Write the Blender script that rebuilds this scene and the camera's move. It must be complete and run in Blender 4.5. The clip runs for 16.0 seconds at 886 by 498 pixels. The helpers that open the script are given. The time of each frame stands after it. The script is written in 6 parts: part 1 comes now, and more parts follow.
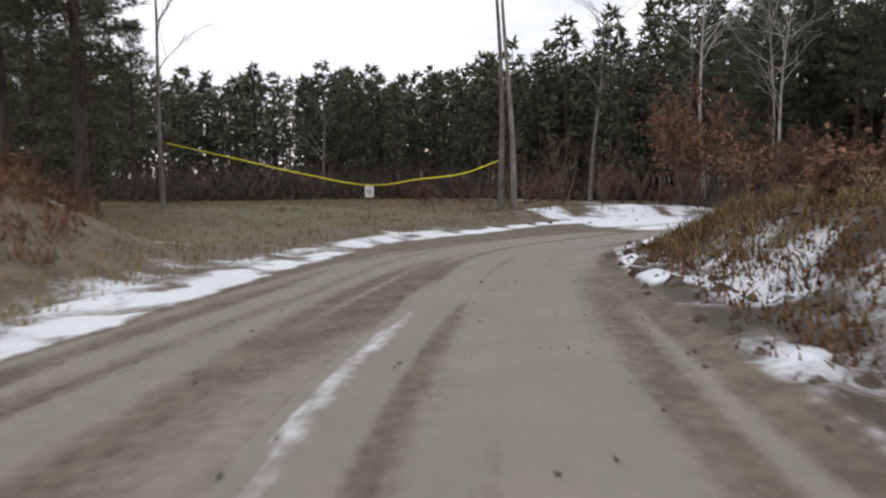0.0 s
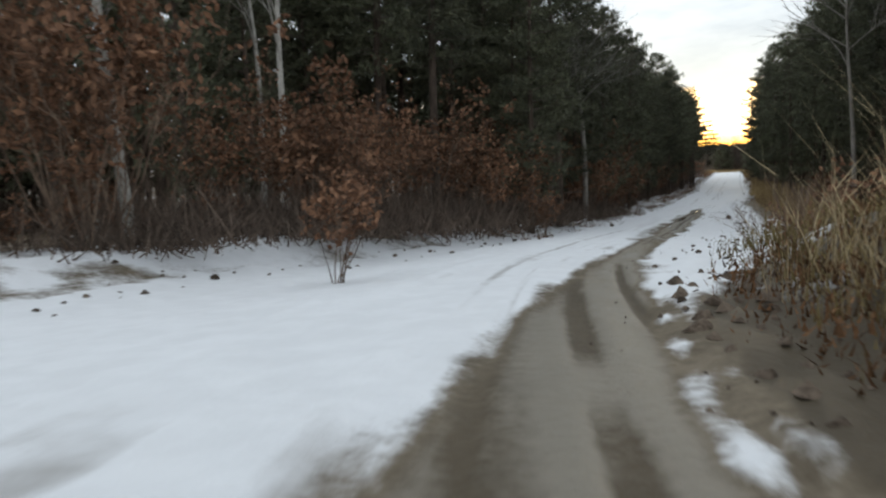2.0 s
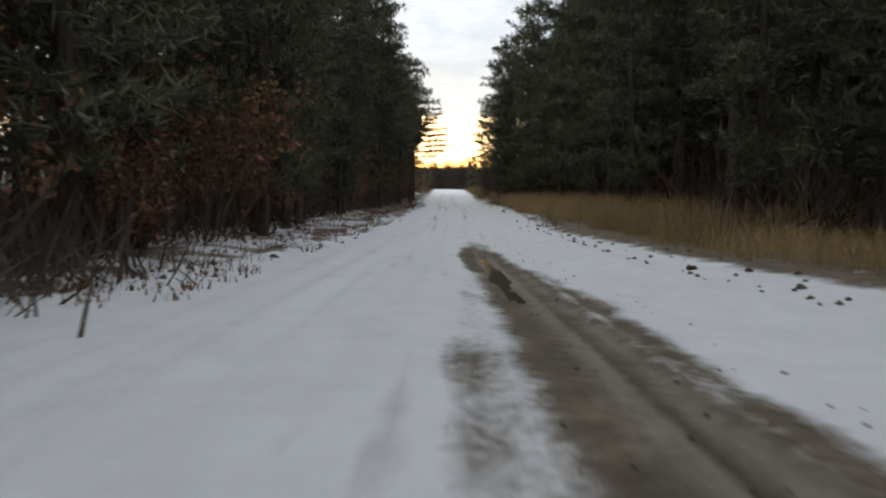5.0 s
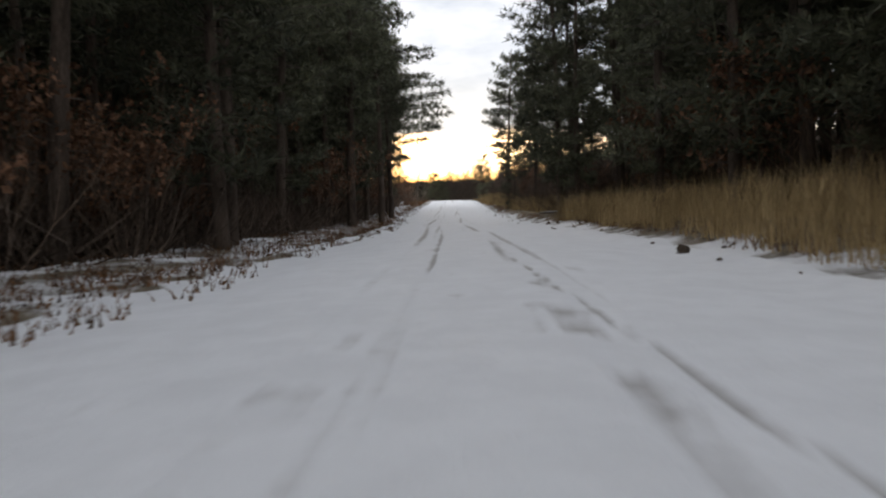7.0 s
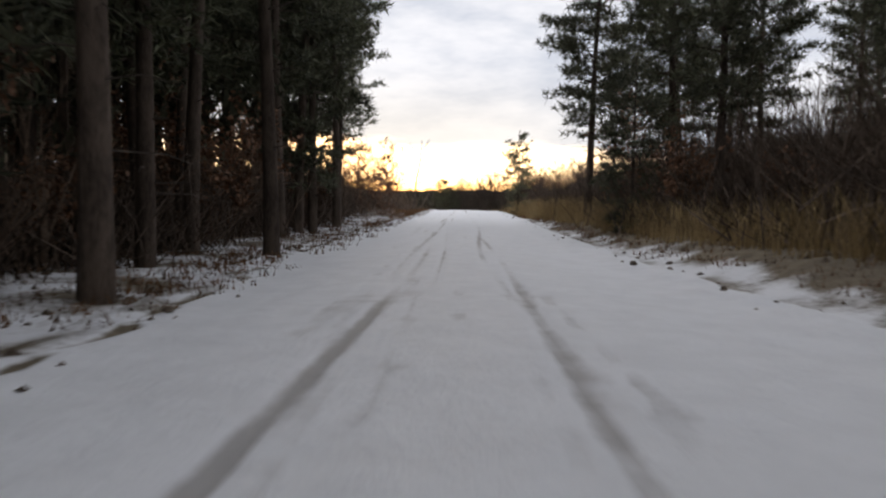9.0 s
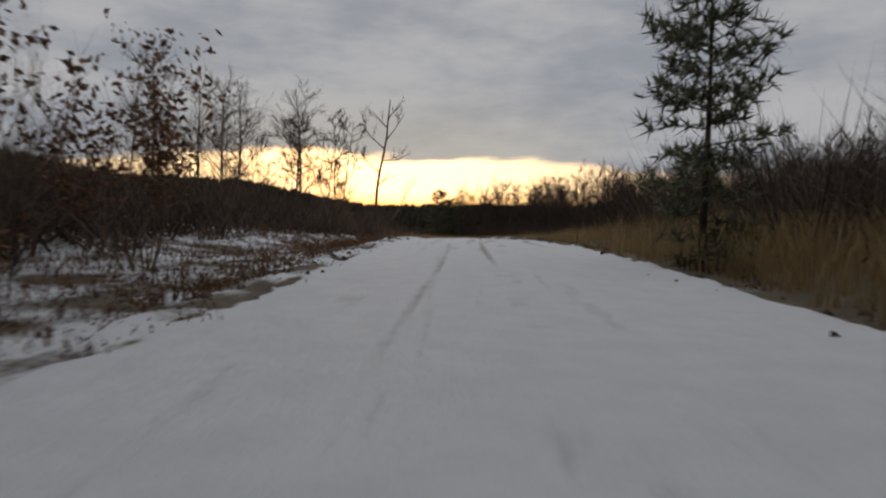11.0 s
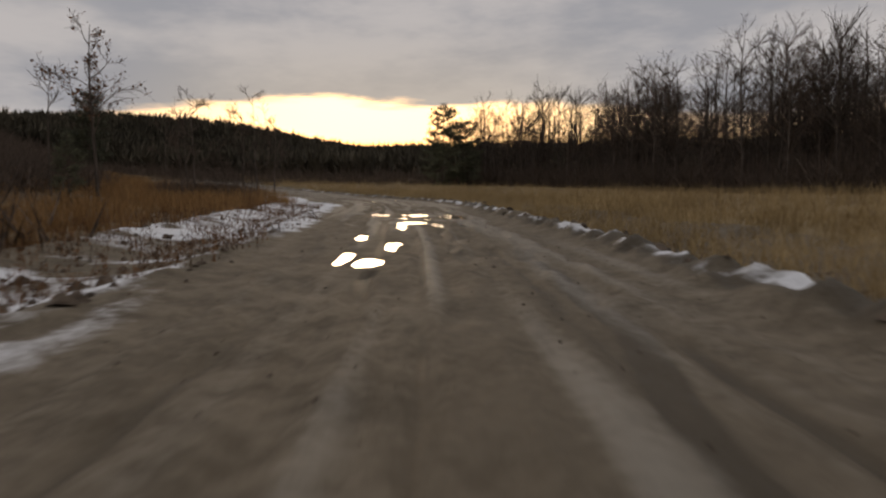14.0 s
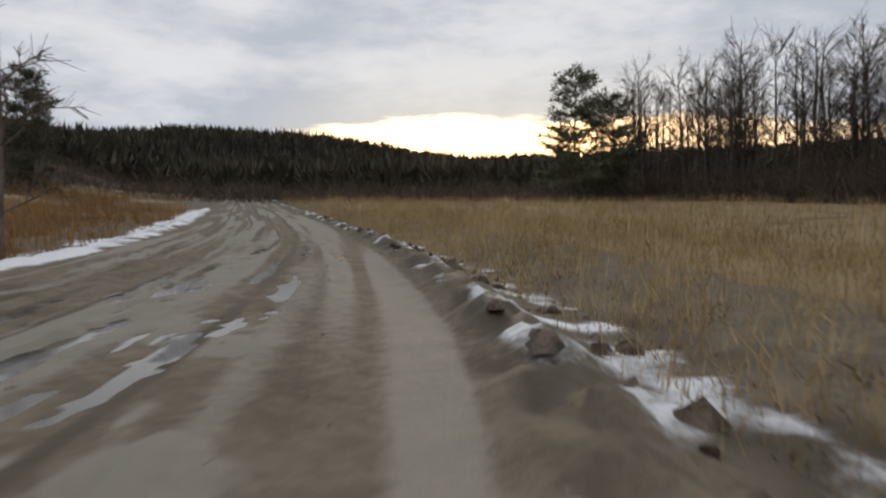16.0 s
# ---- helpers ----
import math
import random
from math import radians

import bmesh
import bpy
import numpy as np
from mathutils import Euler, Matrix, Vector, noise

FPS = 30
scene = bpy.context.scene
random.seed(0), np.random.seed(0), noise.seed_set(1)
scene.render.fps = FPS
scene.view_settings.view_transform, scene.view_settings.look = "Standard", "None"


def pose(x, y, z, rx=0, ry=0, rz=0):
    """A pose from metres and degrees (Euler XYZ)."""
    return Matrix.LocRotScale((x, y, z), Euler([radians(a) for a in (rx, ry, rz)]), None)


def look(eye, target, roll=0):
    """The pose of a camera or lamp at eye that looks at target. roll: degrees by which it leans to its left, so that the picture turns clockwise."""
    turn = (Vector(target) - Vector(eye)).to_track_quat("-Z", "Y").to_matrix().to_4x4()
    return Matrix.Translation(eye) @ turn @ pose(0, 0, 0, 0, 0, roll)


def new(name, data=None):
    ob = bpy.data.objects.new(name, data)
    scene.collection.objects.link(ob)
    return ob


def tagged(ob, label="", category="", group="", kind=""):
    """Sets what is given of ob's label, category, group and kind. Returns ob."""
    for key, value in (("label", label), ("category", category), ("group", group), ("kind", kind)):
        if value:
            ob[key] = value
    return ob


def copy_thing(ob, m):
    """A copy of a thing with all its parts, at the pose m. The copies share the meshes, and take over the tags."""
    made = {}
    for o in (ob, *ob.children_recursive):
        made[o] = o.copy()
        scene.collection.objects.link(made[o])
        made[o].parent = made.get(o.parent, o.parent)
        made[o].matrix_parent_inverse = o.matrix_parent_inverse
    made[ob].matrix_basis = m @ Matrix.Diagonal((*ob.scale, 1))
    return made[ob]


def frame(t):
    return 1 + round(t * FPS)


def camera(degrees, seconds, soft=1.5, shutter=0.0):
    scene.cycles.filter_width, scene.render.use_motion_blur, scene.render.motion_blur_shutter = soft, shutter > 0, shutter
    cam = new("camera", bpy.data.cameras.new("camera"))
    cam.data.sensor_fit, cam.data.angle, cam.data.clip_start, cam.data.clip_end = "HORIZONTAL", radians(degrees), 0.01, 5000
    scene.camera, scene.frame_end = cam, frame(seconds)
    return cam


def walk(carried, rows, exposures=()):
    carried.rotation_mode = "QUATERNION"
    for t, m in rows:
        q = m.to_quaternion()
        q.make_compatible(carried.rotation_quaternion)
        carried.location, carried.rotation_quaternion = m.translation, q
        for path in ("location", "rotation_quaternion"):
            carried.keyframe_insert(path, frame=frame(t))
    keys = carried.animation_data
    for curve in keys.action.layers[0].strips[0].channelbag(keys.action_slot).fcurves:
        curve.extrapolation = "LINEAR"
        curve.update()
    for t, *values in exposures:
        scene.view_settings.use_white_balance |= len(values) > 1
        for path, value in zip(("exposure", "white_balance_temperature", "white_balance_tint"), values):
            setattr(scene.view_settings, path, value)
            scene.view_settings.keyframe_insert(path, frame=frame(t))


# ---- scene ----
cam = camera(65.3, 16.0, soft=2.2, shutter=0.12)
PATH = [
    (0, (-0.130, 0.346, 1.053), (-9.343, 4.112, 0.082), -0.6),
    (0.5, (-6.280, 3.560, 0.796), (-15.007, 8.369, -0.047), -2.8),
    (1, (-11.696, 7.395, 0.618), (-19.049, 14.087, -0.458), -0.9),
    (1.5, (-15.028, 12.578, 0.494), (-20.559, 20.874, -0.280), -1.8),
    (2, (-17.232, 17.290, 0.483), (-21.534, 26.280, -0.343), -2.2),
    (2.5, (-19.284, 23.109, 0.405), (-21.467, 32.812, -0.639), -2.0),
    (3, (-20.502, 29.085, 0.041), (-21.282, 38.973, -1.224), 0.4),
    (3.5, (-21.334, 35.733, -0.234), (-21.263, 45.687, -1.194), 3.7),
    (4, (-21.700, 43.112, -0.460), (-22.080, 53.083, -1.133), 3.7),
    (5.2, (-22.574, 61.728, -0.736), (-22.958, 71.701, -1.364), 0.0),
    (6.5, (-23.274, 84.498, -0.748), (-23.662, 94.477, -1.271), -0.2),
    (7, (-23.447, 93.888, -0.524), (-23.924, 103.868, -0.929), -1.9),
    (7.5, (-23.674, 102.169, -0.260), (-24.123, 112.150, -0.696), 0.1),
    (8, (-23.998, 110.836, -0.039), (-24.497, 120.816, -0.433), 1.4),
    (8.5, (-24.244, 119.432, 0.224), (-24.783, 129.405, -0.255), -0.8),
    (9, (-24.811, 129.326, 0.304), (-25.409, 139.305, 0.067), 0.2),
    (9.5, (-25.317, 138.441, 0.499), (-26.117, 148.407, 0.310), -2.0),
    (10.7, (-26.157, 161.662, 1.660), (-26.813, 171.630, 1.750), 0.0),
    (12, (-27.167, 193.500, 3.279), (-27.666, 203.465, 2.617), 1.0),
    (12.5, (-27.763, 207.810, 3.554), (-28.271, 217.780, 2.960), 0.9),
    (13, (-27.955, 219.938, 3.738), (-28.104, 229.914, 3.061), 1.8),
    (13.5, (-28.412, 232.974, 3.789), (-29.020, 242.939, 3.218), 0.2),
    (14, (-28.990, 244.593, 3.859), (-29.898, 254.521, 3.073), -0.7),
    (14.5, (-30.257, 256.346, 3.953), (-31.682, 266.223, 3.303), -1.5),
    (15, (-31.546, 267.214, 4.156), (-33.250, 277.048, 3.527), -3.4),
    (15.5, (-32.875, 276.826, 4.255), (-34.745, 286.636, 3.735), -0.1),
    (16, (-33.375, 286.521, 4.315), (-36.041, 296.146, 3.815), -1.3),
]
EXPOSURES = [(0.0, 1.32, 6600, 17), (0.5, 1.42, 6600, 17), (1.0, 1.58, 6600, 15), (2.0, 1.14, 6350, 8), (3.0, 0.7, 6300, 7), (4.0, 1.24, 6400, 8), (6.5, 0.92, 6600, 14), (7.0, 1.2, 6600, 14), (8.0, 0.96, 6600, 15), (9.0, 1.02, 6600, 16), (9.6, 0.78, 6600, 16), (12.0, -0.46, 6800, 14), (12.5, -0.32, 6850, 15), (13.5, -0.15, 6950, 17), (14.0, -0.05, 7150, 19), (14.5, 0.2, 6980, 19), (15.0, 0.4, 6900, 17), (16.0, 0.66, 6580, 14)]
walk(cam, [(t, look(eye, target, roll)) for t, eye, target, roll in PATH], EXPOSURES)

# ---- world: an overcast evening, the cloud deck open along the western horizon ----
SUN_AZ = radians(10)           # to the left of +y
SUN_DIR = Vector((-math.sin(SUN_AZ), math.cos(SUN_AZ), 0.0))


def node(tree, kind, **values):
    n = tree.nodes.new(kind)
    for key, value in values.items():
        n.inputs[key].default_value = value
    return n


def math_node(tree, op, a, b=None, c=None, clamp=False):
    n = tree.nodes.new("ShaderNodeMath")
    n.operation, n.use_clamp = op, clamp
    for i, v in enumerate((a, b, c)):
        if v is None:
            continue
        if isinstance(v, (int, float)):
            n.inputs[i].default_value = v
        else:
            tree.links.new(v, n.inputs[i])
    return n.outputs[0]


def ramp_node(tree, fac, low, high, to_low=0.0, to_high=1.0, smooth=True):
    n = tree.nodes.new("ShaderNodeMapRange")
    n.interpolation_type = "SMOOTHSTEP" if smooth else "LINEAR"
    for key, v in ((1, low), (2, high), (3, to_low), (4, to_high)):
        n.inputs[key].default_value = v
    tree.links.new(fac, n.inputs[0])
    return n.outputs[0]


def mix_node(tree, fac, a, b, blend="MIX"):
    n = tree.nodes.new("ShaderNodeMix")
    n.data_type, n.blend_type = "RGBA", blend
    for i, v in ((0, fac), (6, a), (7, b)):
        if isinstance(v, (int, float)):
            n.inputs[i].default_value = v
        elif isinstance(v, tuple):
            n.inputs[i].default_value = (*v, 1)
        else:
            tree.links.new(v, n.inputs[i])
    return n.outputs[2]


def noise_node(tree, vector, scale, detail=4.0, rough=0.55, distortion=0.0):
    n = node(tree, "ShaderNodeTexNoise", Scale=scale, Detail=detail, Roughness=rough, Distortion=distortion)
    if vector is not None:
        tree.links.new(vector, n.inputs["Vector"])
    return n.outputs["Fac"]


def scaled(tree, vector, sx, sy, sz):
    n = tree.nodes.new("ShaderNodeMapping")
    n.inputs["Scale"].default_value = (sx, sy, sz)
    tree.links.new(vector, n.inputs["Vector"])
    return n.outputs[0]


world = bpy.data.worlds.new("evening_sky")
scene.world = world
world.use_nodes = True
wt = world.node_tree
wt.nodes.clear()
coord = wt.nodes.new("ShaderNodeTexCoord").outputs["Generated"]
split = wt.nodes.new("ShaderNodeSeparateXYZ")
wt.links.new(coord, split.inputs[0])
dot = wt.nodes.new("ShaderNodeVectorMath")
dot.operation = "DOT_PRODUCT"
wt.links.new(coord, dot.inputs[0])
dot.inputs[1].default_value = SUN_DIR
towards, up = dot.outputs["Value"], split.outputs[2]
sky = wt.nodes.new("ShaderNodeTexSky")
sky.sky_type, sky.sun_disc = "NISHITA", False
sky.sun_elevation, sky.sun_rotation = radians(4), -SUN_AZ
sky.air_density, sky.dust_density = 1.5, 3.0
streak = noise_node(wt, scaled(wt, coord, 3, 3, 22), 2.0, 5, 0.55)
lumps = noise_node(wt, scaled(wt, coord, 1.6, 1.6, 5), 2.2, 5, 0.6)
edge = math_node(wt, "ADD", up, math_node(wt, "MULTIPLY", math_node(wt, "SUBTRACT", streak, 0.5), 0.05))

west = ramp_node(wt, towards, 0.1, 1.0)
glow = ramp_node(wt, towards, 0.90, 1.0)
deck = ramp_node(wt, math_node(wt, "SUBTRACT", edge, math_node(wt, "MULTIPLY", glow, 0.026)), 0.098, 0.112)
cloud_dark = mix_node(wt, ramp_node(wt, lumps, 0.36, 0.66), (0.30, 0.335, 0.375), (0.47, 0.49, 0.50))
cloud_east = mix_node(wt, lumps, (0.34, 0.365, 0.39), (0.48, 0.50, 0.515))
cloud = mix_node(wt, west, cloud_east, cloud_dark)
low = ramp_node(wt, up, 0.12, 0.26, 1.0, 0.0)
cloud = mix_node(wt, math_node(wt, "MULTIPLY", math_node(wt, "MULTIPLY", low, glow), 0.55), cloud, (0.56, 0.52, 0.42))
clear_far = mix_node(wt, ramp_node(wt, up, 0.04, 0.11), (0.62, 0.48, 0.25), (0.52, 0.49, 0.42))
clear_near = mix_node(wt, ramp_node(wt, up, 0.045, 0.085), (1.5, 0.86, 0.22), (1.75, 1.48, 0.92))
clear = mix_node(wt, glow, clear_far, clear_near)
clear = mix_node(wt, ramp_node(wt, towards, 0.3, 0.75), cloud_east, clear)
add = wt.nodes.new("ShaderNodeMix")
add.data_type, add.blend_type = "RGBA", "ADD"
add.inputs[0].default_value = 0.05
wt.links.new(clear, add.inputs[6])
wt.links.new(sky.outputs[0], add.inputs[7])
final = mix_node(wt, deck, add.outputs[2], cloud)
back = node(wt, "ShaderNodeBackground", Strength=1.0)
wt.links.new(final, back.inputs["Color"])
wt.links.new(back.outputs[0], wt.nodes.new("ShaderNodeOutputWorld").inputs[0])

sun = new("sun", bpy.data.lights.new("sun", "SUN"))
sun.data.energy, sun.data.angle, sun.data.color = 0.5, radians(12), (1.0, 0.82, 0.55)
sun.matrix_world = look((0, 0, 50), Vector((0, 0, 50)) - (SUN_DIR + Vector((0, 0, 0.10))))

# ---- numbers of the plan ----
AXIS = [(10.9, -4.6, 0.3), (-0.1, 0.3, 0.07), (-6.3, 3.6, -0.1), (-11.7, 7.4, -0.29), (-15.5, 13.5, -0.41), (-18.1, 19.5, -0.49),
        (-20.1, 26.6, -0.74), (-21.1, 33.0, -1.03), (-21.9, 46.8, -1.40), (-22.5, 60.9, -1.55), (-23.1, 77.2, -1.62), (-23.9, 109.1, -1.0),
        (-25.5, 141.2, -0.33), (-26.5, 172.8, 1.30), (-27.1, 190.0, 2.24), (-27.7, 205.1, 2.56), (-28.6, 237.7, 2.90), (-30.1, 254.1, 3.03), (-32.4, 268.0, 3.23),
        (-34.3, 278.0, 3.33), (-37.1, 288.5, 3.45), (-41.6, 299.0, 3.65), (-47.2, 309.5, 3.95), (-54.0, 321.0, 4.4), (-70.0, 347.0, 5.6), (-95.0, 388.0, 7.9)]


def catmull(points, step=0.5):
    p = np.array([2 * np.array(points[0]) - np.array(points[1]), *points, 2 * np.array(points[-1]) - np.array(points[-2])], float)
    out = []
    for i in range(1, len(p) - 2):
        n = max(2, int(np.linalg.norm(p[i + 1] - p[i]) / 0.1))
        u = np.linspace(0, 1, n, endpoint=False)[:, None]
        a, b, c, d = p[i - 1], p[i], p[i + 1], p[i + 2]
        out.append(0.5 * (2 * b + (c - a) * u + (2 * a - 5 * b + 4 * c - d) * u**2 + (3 * b - a - 3 * c + d) * u**3))
    q = np.vstack(out)
    s = np.r_[0, np.cumsum(np.linalg.norm(np.diff(q[:, :2], axis=0), axis=1))]
    grid = np.arange(0, s[-1], step)
    return np.stack([np.interp(grid, s, q[:, k]) for k in range(3)], 1)


LINE = catmull(AXIS)
LINE_S = np.arange(len(LINE)) * 0.5 - 12.0          # 0 where the drive begins
TANGENT = np.gradient(LINE[:, :2], axis=0)
TANGENT /= np.linalg.norm(TANGENT, axis=1)[:, None]


def along(s, d):
    """Plan place of a point s metres along the road and d to its right."""
    x, y = np.interp(s, LINE_S, LINE[:, 0]), np.interp(s, LINE_S, LINE[:, 1])
    tx, ty = np.interp(s, LINE_S, TANGENT[:, 0]), np.interp(s, LINE_S, TANGENT[:, 1])
    return x + d * ty, y - d * tx


def nearest(x, y):
    """Distance along the road and to its right, for arrays of places."""
    x, y = np.atleast_1d(np.asarray(x, float)), np.atleast_1d(np.asarray(y, float))
    s, d = np.empty(len(x)), np.empty(len(x))
    for a in range(0, len(x), 8000):
        px, py = x[a:a + 8000, None], y[a:a + 8000, None]
        k = np.argmin((px - LINE[None, :, 0]) ** 2 + (py - LINE[None, :, 1]) ** 2, axis=1)
        rx, ry = px[:, 0] - LINE[k, 0], py[:, 0] - LINE[k, 1]
        s[a:a + 8000] = LINE_S[k] + np.clip(rx * TANGENT[k, 0] + ry * TANGENT[k, 1], -0.5, 0.5)
        side = rx * TANGENT[k, 1] - ry * TANGENT[k, 0]
        d[a:a + 8000] = np.sign(side) * np.hypot(rx, ry)
    return s, d


def step(v, low, high):
    u = np.clip((np.asarray(v, float) - low) / (high - low), 0, 1)
    return u * u * (3 - 2 * u)


def window(v, a, b, soft):
    return step(v, a - soft, a + soft) * (1 - step(v, b - soft, b + soft))


def lattice(ix, iy, seed):
    h = (ix.astype(np.int64) * 374761393 + iy.astype(np.int64) * 668265263 + seed * 974634777) & 0x7FFFFFFF
    h = ((h ^ (h >> 13)) * 1274126177) & 0x7FFFFFFF
    return ((h ^ (h >> 16)) & 0xFFFF) / 65535.0


def value_noise(x, y, size, seed=0, octaves=3):
    x, y = np.asarray(x, float) / size, np.asarray(y, float) / size
    total, amount, norm = 0.0, 1.0, 0.0
    for o in range(octaves):
        ix, iy = np.floor(x), np.floor(y)
        u, v = x - ix, y - iy
        u, v = u * u * (3 - 2 * u), v * v * (3 - 2 * v)
        c = [lattice(ix + a, iy + b, seed + o) for a, b in ((0, 0), (1, 0), (0, 1), (1, 1))]
        total = total + amount * ((c[0] * (1 - u) + c[1] * u) * (1 - v) + (c[2] * (1 - u) + c[3] * u) * v)
        norm += amount
        x, y, amount = x * 2.03 + 17.3, y * 2.03 + 5.7, amount * 0.5
    return total / norm


LEFT_EDGE = ((-12, -10, 5, 10, 17, 24, 30, 38, 50, 60, 90, 97, 103, 109, 114, 122, 140, 147, 153, 160, 175, 190, 204, 214, 228, 245, 260, 285, 292, 297, 304, 312, 500),
             (3.3, 3.3, 3.65, 4.1, 5.5, 6.4, 6.6, 5.5, 4.2, 4.0, 2.4, 2.2, 3.2, 3.8, 3.0, 2.1, 2.2, 2.7, 3.5, 3.5, 2.6, 2.1, 1.9, 1.95, 2.7, 2.6, 2.5, 3.1, 2.8, 3.4, 3.8, 3.1, 2.8))
RIGHT_EDGE = ((-12, 5, 12, 15, 18, 21, 24, 28, 34, 40, 52, 70, 90, 105, 150, 200, 208, 216, 225, 240, 265, 280, 300, 320, 500),
              (1.2, 1.25, 1.15, 1.04, 0.90, 0.66, 0.68, 0.85, 1.4, 2.0, 2.6, 2.5, 2.3, 3.4, 3.3, 3.0, 3.0, 2.75, 2.5, 2.2, 2.6, 2.8, 3.3, 3.0, 2.6))


def left_edge(s):
    return np.interp(s, *LEFT_EDGE)


def right_edge(s):
    return np.interp(s, *RIGHT_EDGE)


def land(x, y, s, d):
    """Height of the ground off the road."""
    base = np.interp(s, LINE_S, LINE[:, 2])
    a = np.abs(d)
    h = base + 0.0
    h = h + 0.85 * step(d, 1.4, 3.6) * (1 - step(d, 9, 18)) * window(s, 2, 36, 5)       # mound inside the bend
    h = h + 1.45 * np.exp(-(((x + 12.2) / 2.6) ** 2 + ((y + 2.4) / 2.0) ** 2))                  # heap beside the field
    h = h + 0.55 * step(-d, 3.6, 6.5) * window(s, 34, 66, 8) + 0.4 * step(-d, 5.5, 9) * window(s, 22, 34, 6)
    h = h + 0.5 * step(-d, 12, 24) * (1 - step(s, 16, 26))
    h = h + 0.25 * step(d, 3.5, 6) * window(s, 92, 180, 10)
    h = h - 0.25 * window(a, 3.6, 6.0, 1.0) * window(s, 195, 420, 8)
    west = np.interp(y, LINE[:, 1], LINE[:, 0]) - x
    h = h + 9.8 * step(west, 11, 66) * step(y, 172, 226) * (1 - step(y, 395, 470))                                    # hill west of the clearing
    h = h + 1.2 * step(-d, 4, 16) * window(s, 165, 235, 16)
    h = h + 2.0 * step(d, 14, 60) * window(s, 60, 200, 30)
    h = h + 15 * step(y, 390, 590) + 15 * step(-x, 80, 185) * step(y, 395, 480) + 5 * step(y, 640, 900)     # the far ridge and its western shoulder
    h = h + 6 * step(-x, 60, 240) * step(y, -60, 60) * (1 - step(y, 390, 460))
    rough = step(a, 3.2, 6)
    h = h + rough * (0.22 * (value_noise(x, y, 5.0, 3) - 0.5) + 0.14 * (value_noise(x, y, 0.9, 5, 2) - 0.5))
    h = h + step(a, 30, 90) * 2.0 * (value_noise(x, y, 60, 9, 2) - 0.5)
    return h


def ground_height(x, y):
    s, d = nearest(x, y)
    return land(np.atleast_1d(x), np.atleast_1d(y), s, d)

# ---- materials ----
def material(name, rough=0.8, spec=0.3):
    m = bpy.data.materials.new(name)
    m.use_nodes = True
    t = m.node_tree
    b = t.nodes["Principled BSDF"]
    b.inputs["Roughness"].default_value = rough
    b.inputs["Specular IOR Level"].default_value = spec
    return m, t, b


def position(t):
    return t.nodes.new("ShaderNodeNewGeometry").outputs["Position"]


def bump(t, b, height, strength=0.4, distance=0.02):
    n = node(t, "ShaderNodeBump", Strength=strength, Distance=distance)
    t.links.new(height, n.inputs["Height"])
    t.links.new(n.outputs[0], b.inputs["Normal"])


def ranged(t, amount):
    """Random per object, as a factor from 1 - amount to 1 + amount."""
    return ramp_node(t, t.nodes.new("ShaderNodeObjectInfo").outputs["Random"], 0, 1, 1 - amount, 1 + amount, smooth=False)


def plain(name, dark, light, scale, rough=0.85, spec=0.2, stretch=(1, 1, 1), relief=0.3, distance=0.01, vary=0.0, island=0.0):
    """Two tones over a noise at two scales, with relief; vary: between objects, island: between loose pieces."""
    m, t, b = material(name, rough, spec)
    p = scaled(t, t.nodes.new("ShaderNodeTexCoord").outputs["Object"], *stretch)
    big, fine = noise_node(t, p, scale, 4), noise_node(t, p, scale * 7, 3)
    f = ramp_node(t, math_node(t, "ADD", math_node(t, "MULTIPLY", big, 0.65), math_node(t, "MULTIPLY", fine, 0.35)), 0.36, 0.64)
    c = mix_node(t, f, dark, light)
    if island:
        r = ramp_node(t, t.nodes.new("ShaderNodeNewGeometry").outputs["Random Per Island"], 0, 1, 1 - island, 1 + island, smooth=False)
        n = t.nodes.new("ShaderNodeVectorMath")
        n.operation = "SCALE"
        t.links.new(c, n.inputs[0])
        t.links.new(r, n.inputs["Scale"])
        c = n.outputs[0]
    if vary:
        n = t.nodes.new("ShaderNodeVectorMath")
        n.operation = "SCALE"
        t.links.new(c, n.inputs[0])
        t.links.new(ranged(t, vary), n.inputs["Scale"])
        c = n.outputs[0]
    t.links.new(c, b.inputs["Base Color"])
    if relief:
        bump(t, b, fine, relief, distance)
    return m


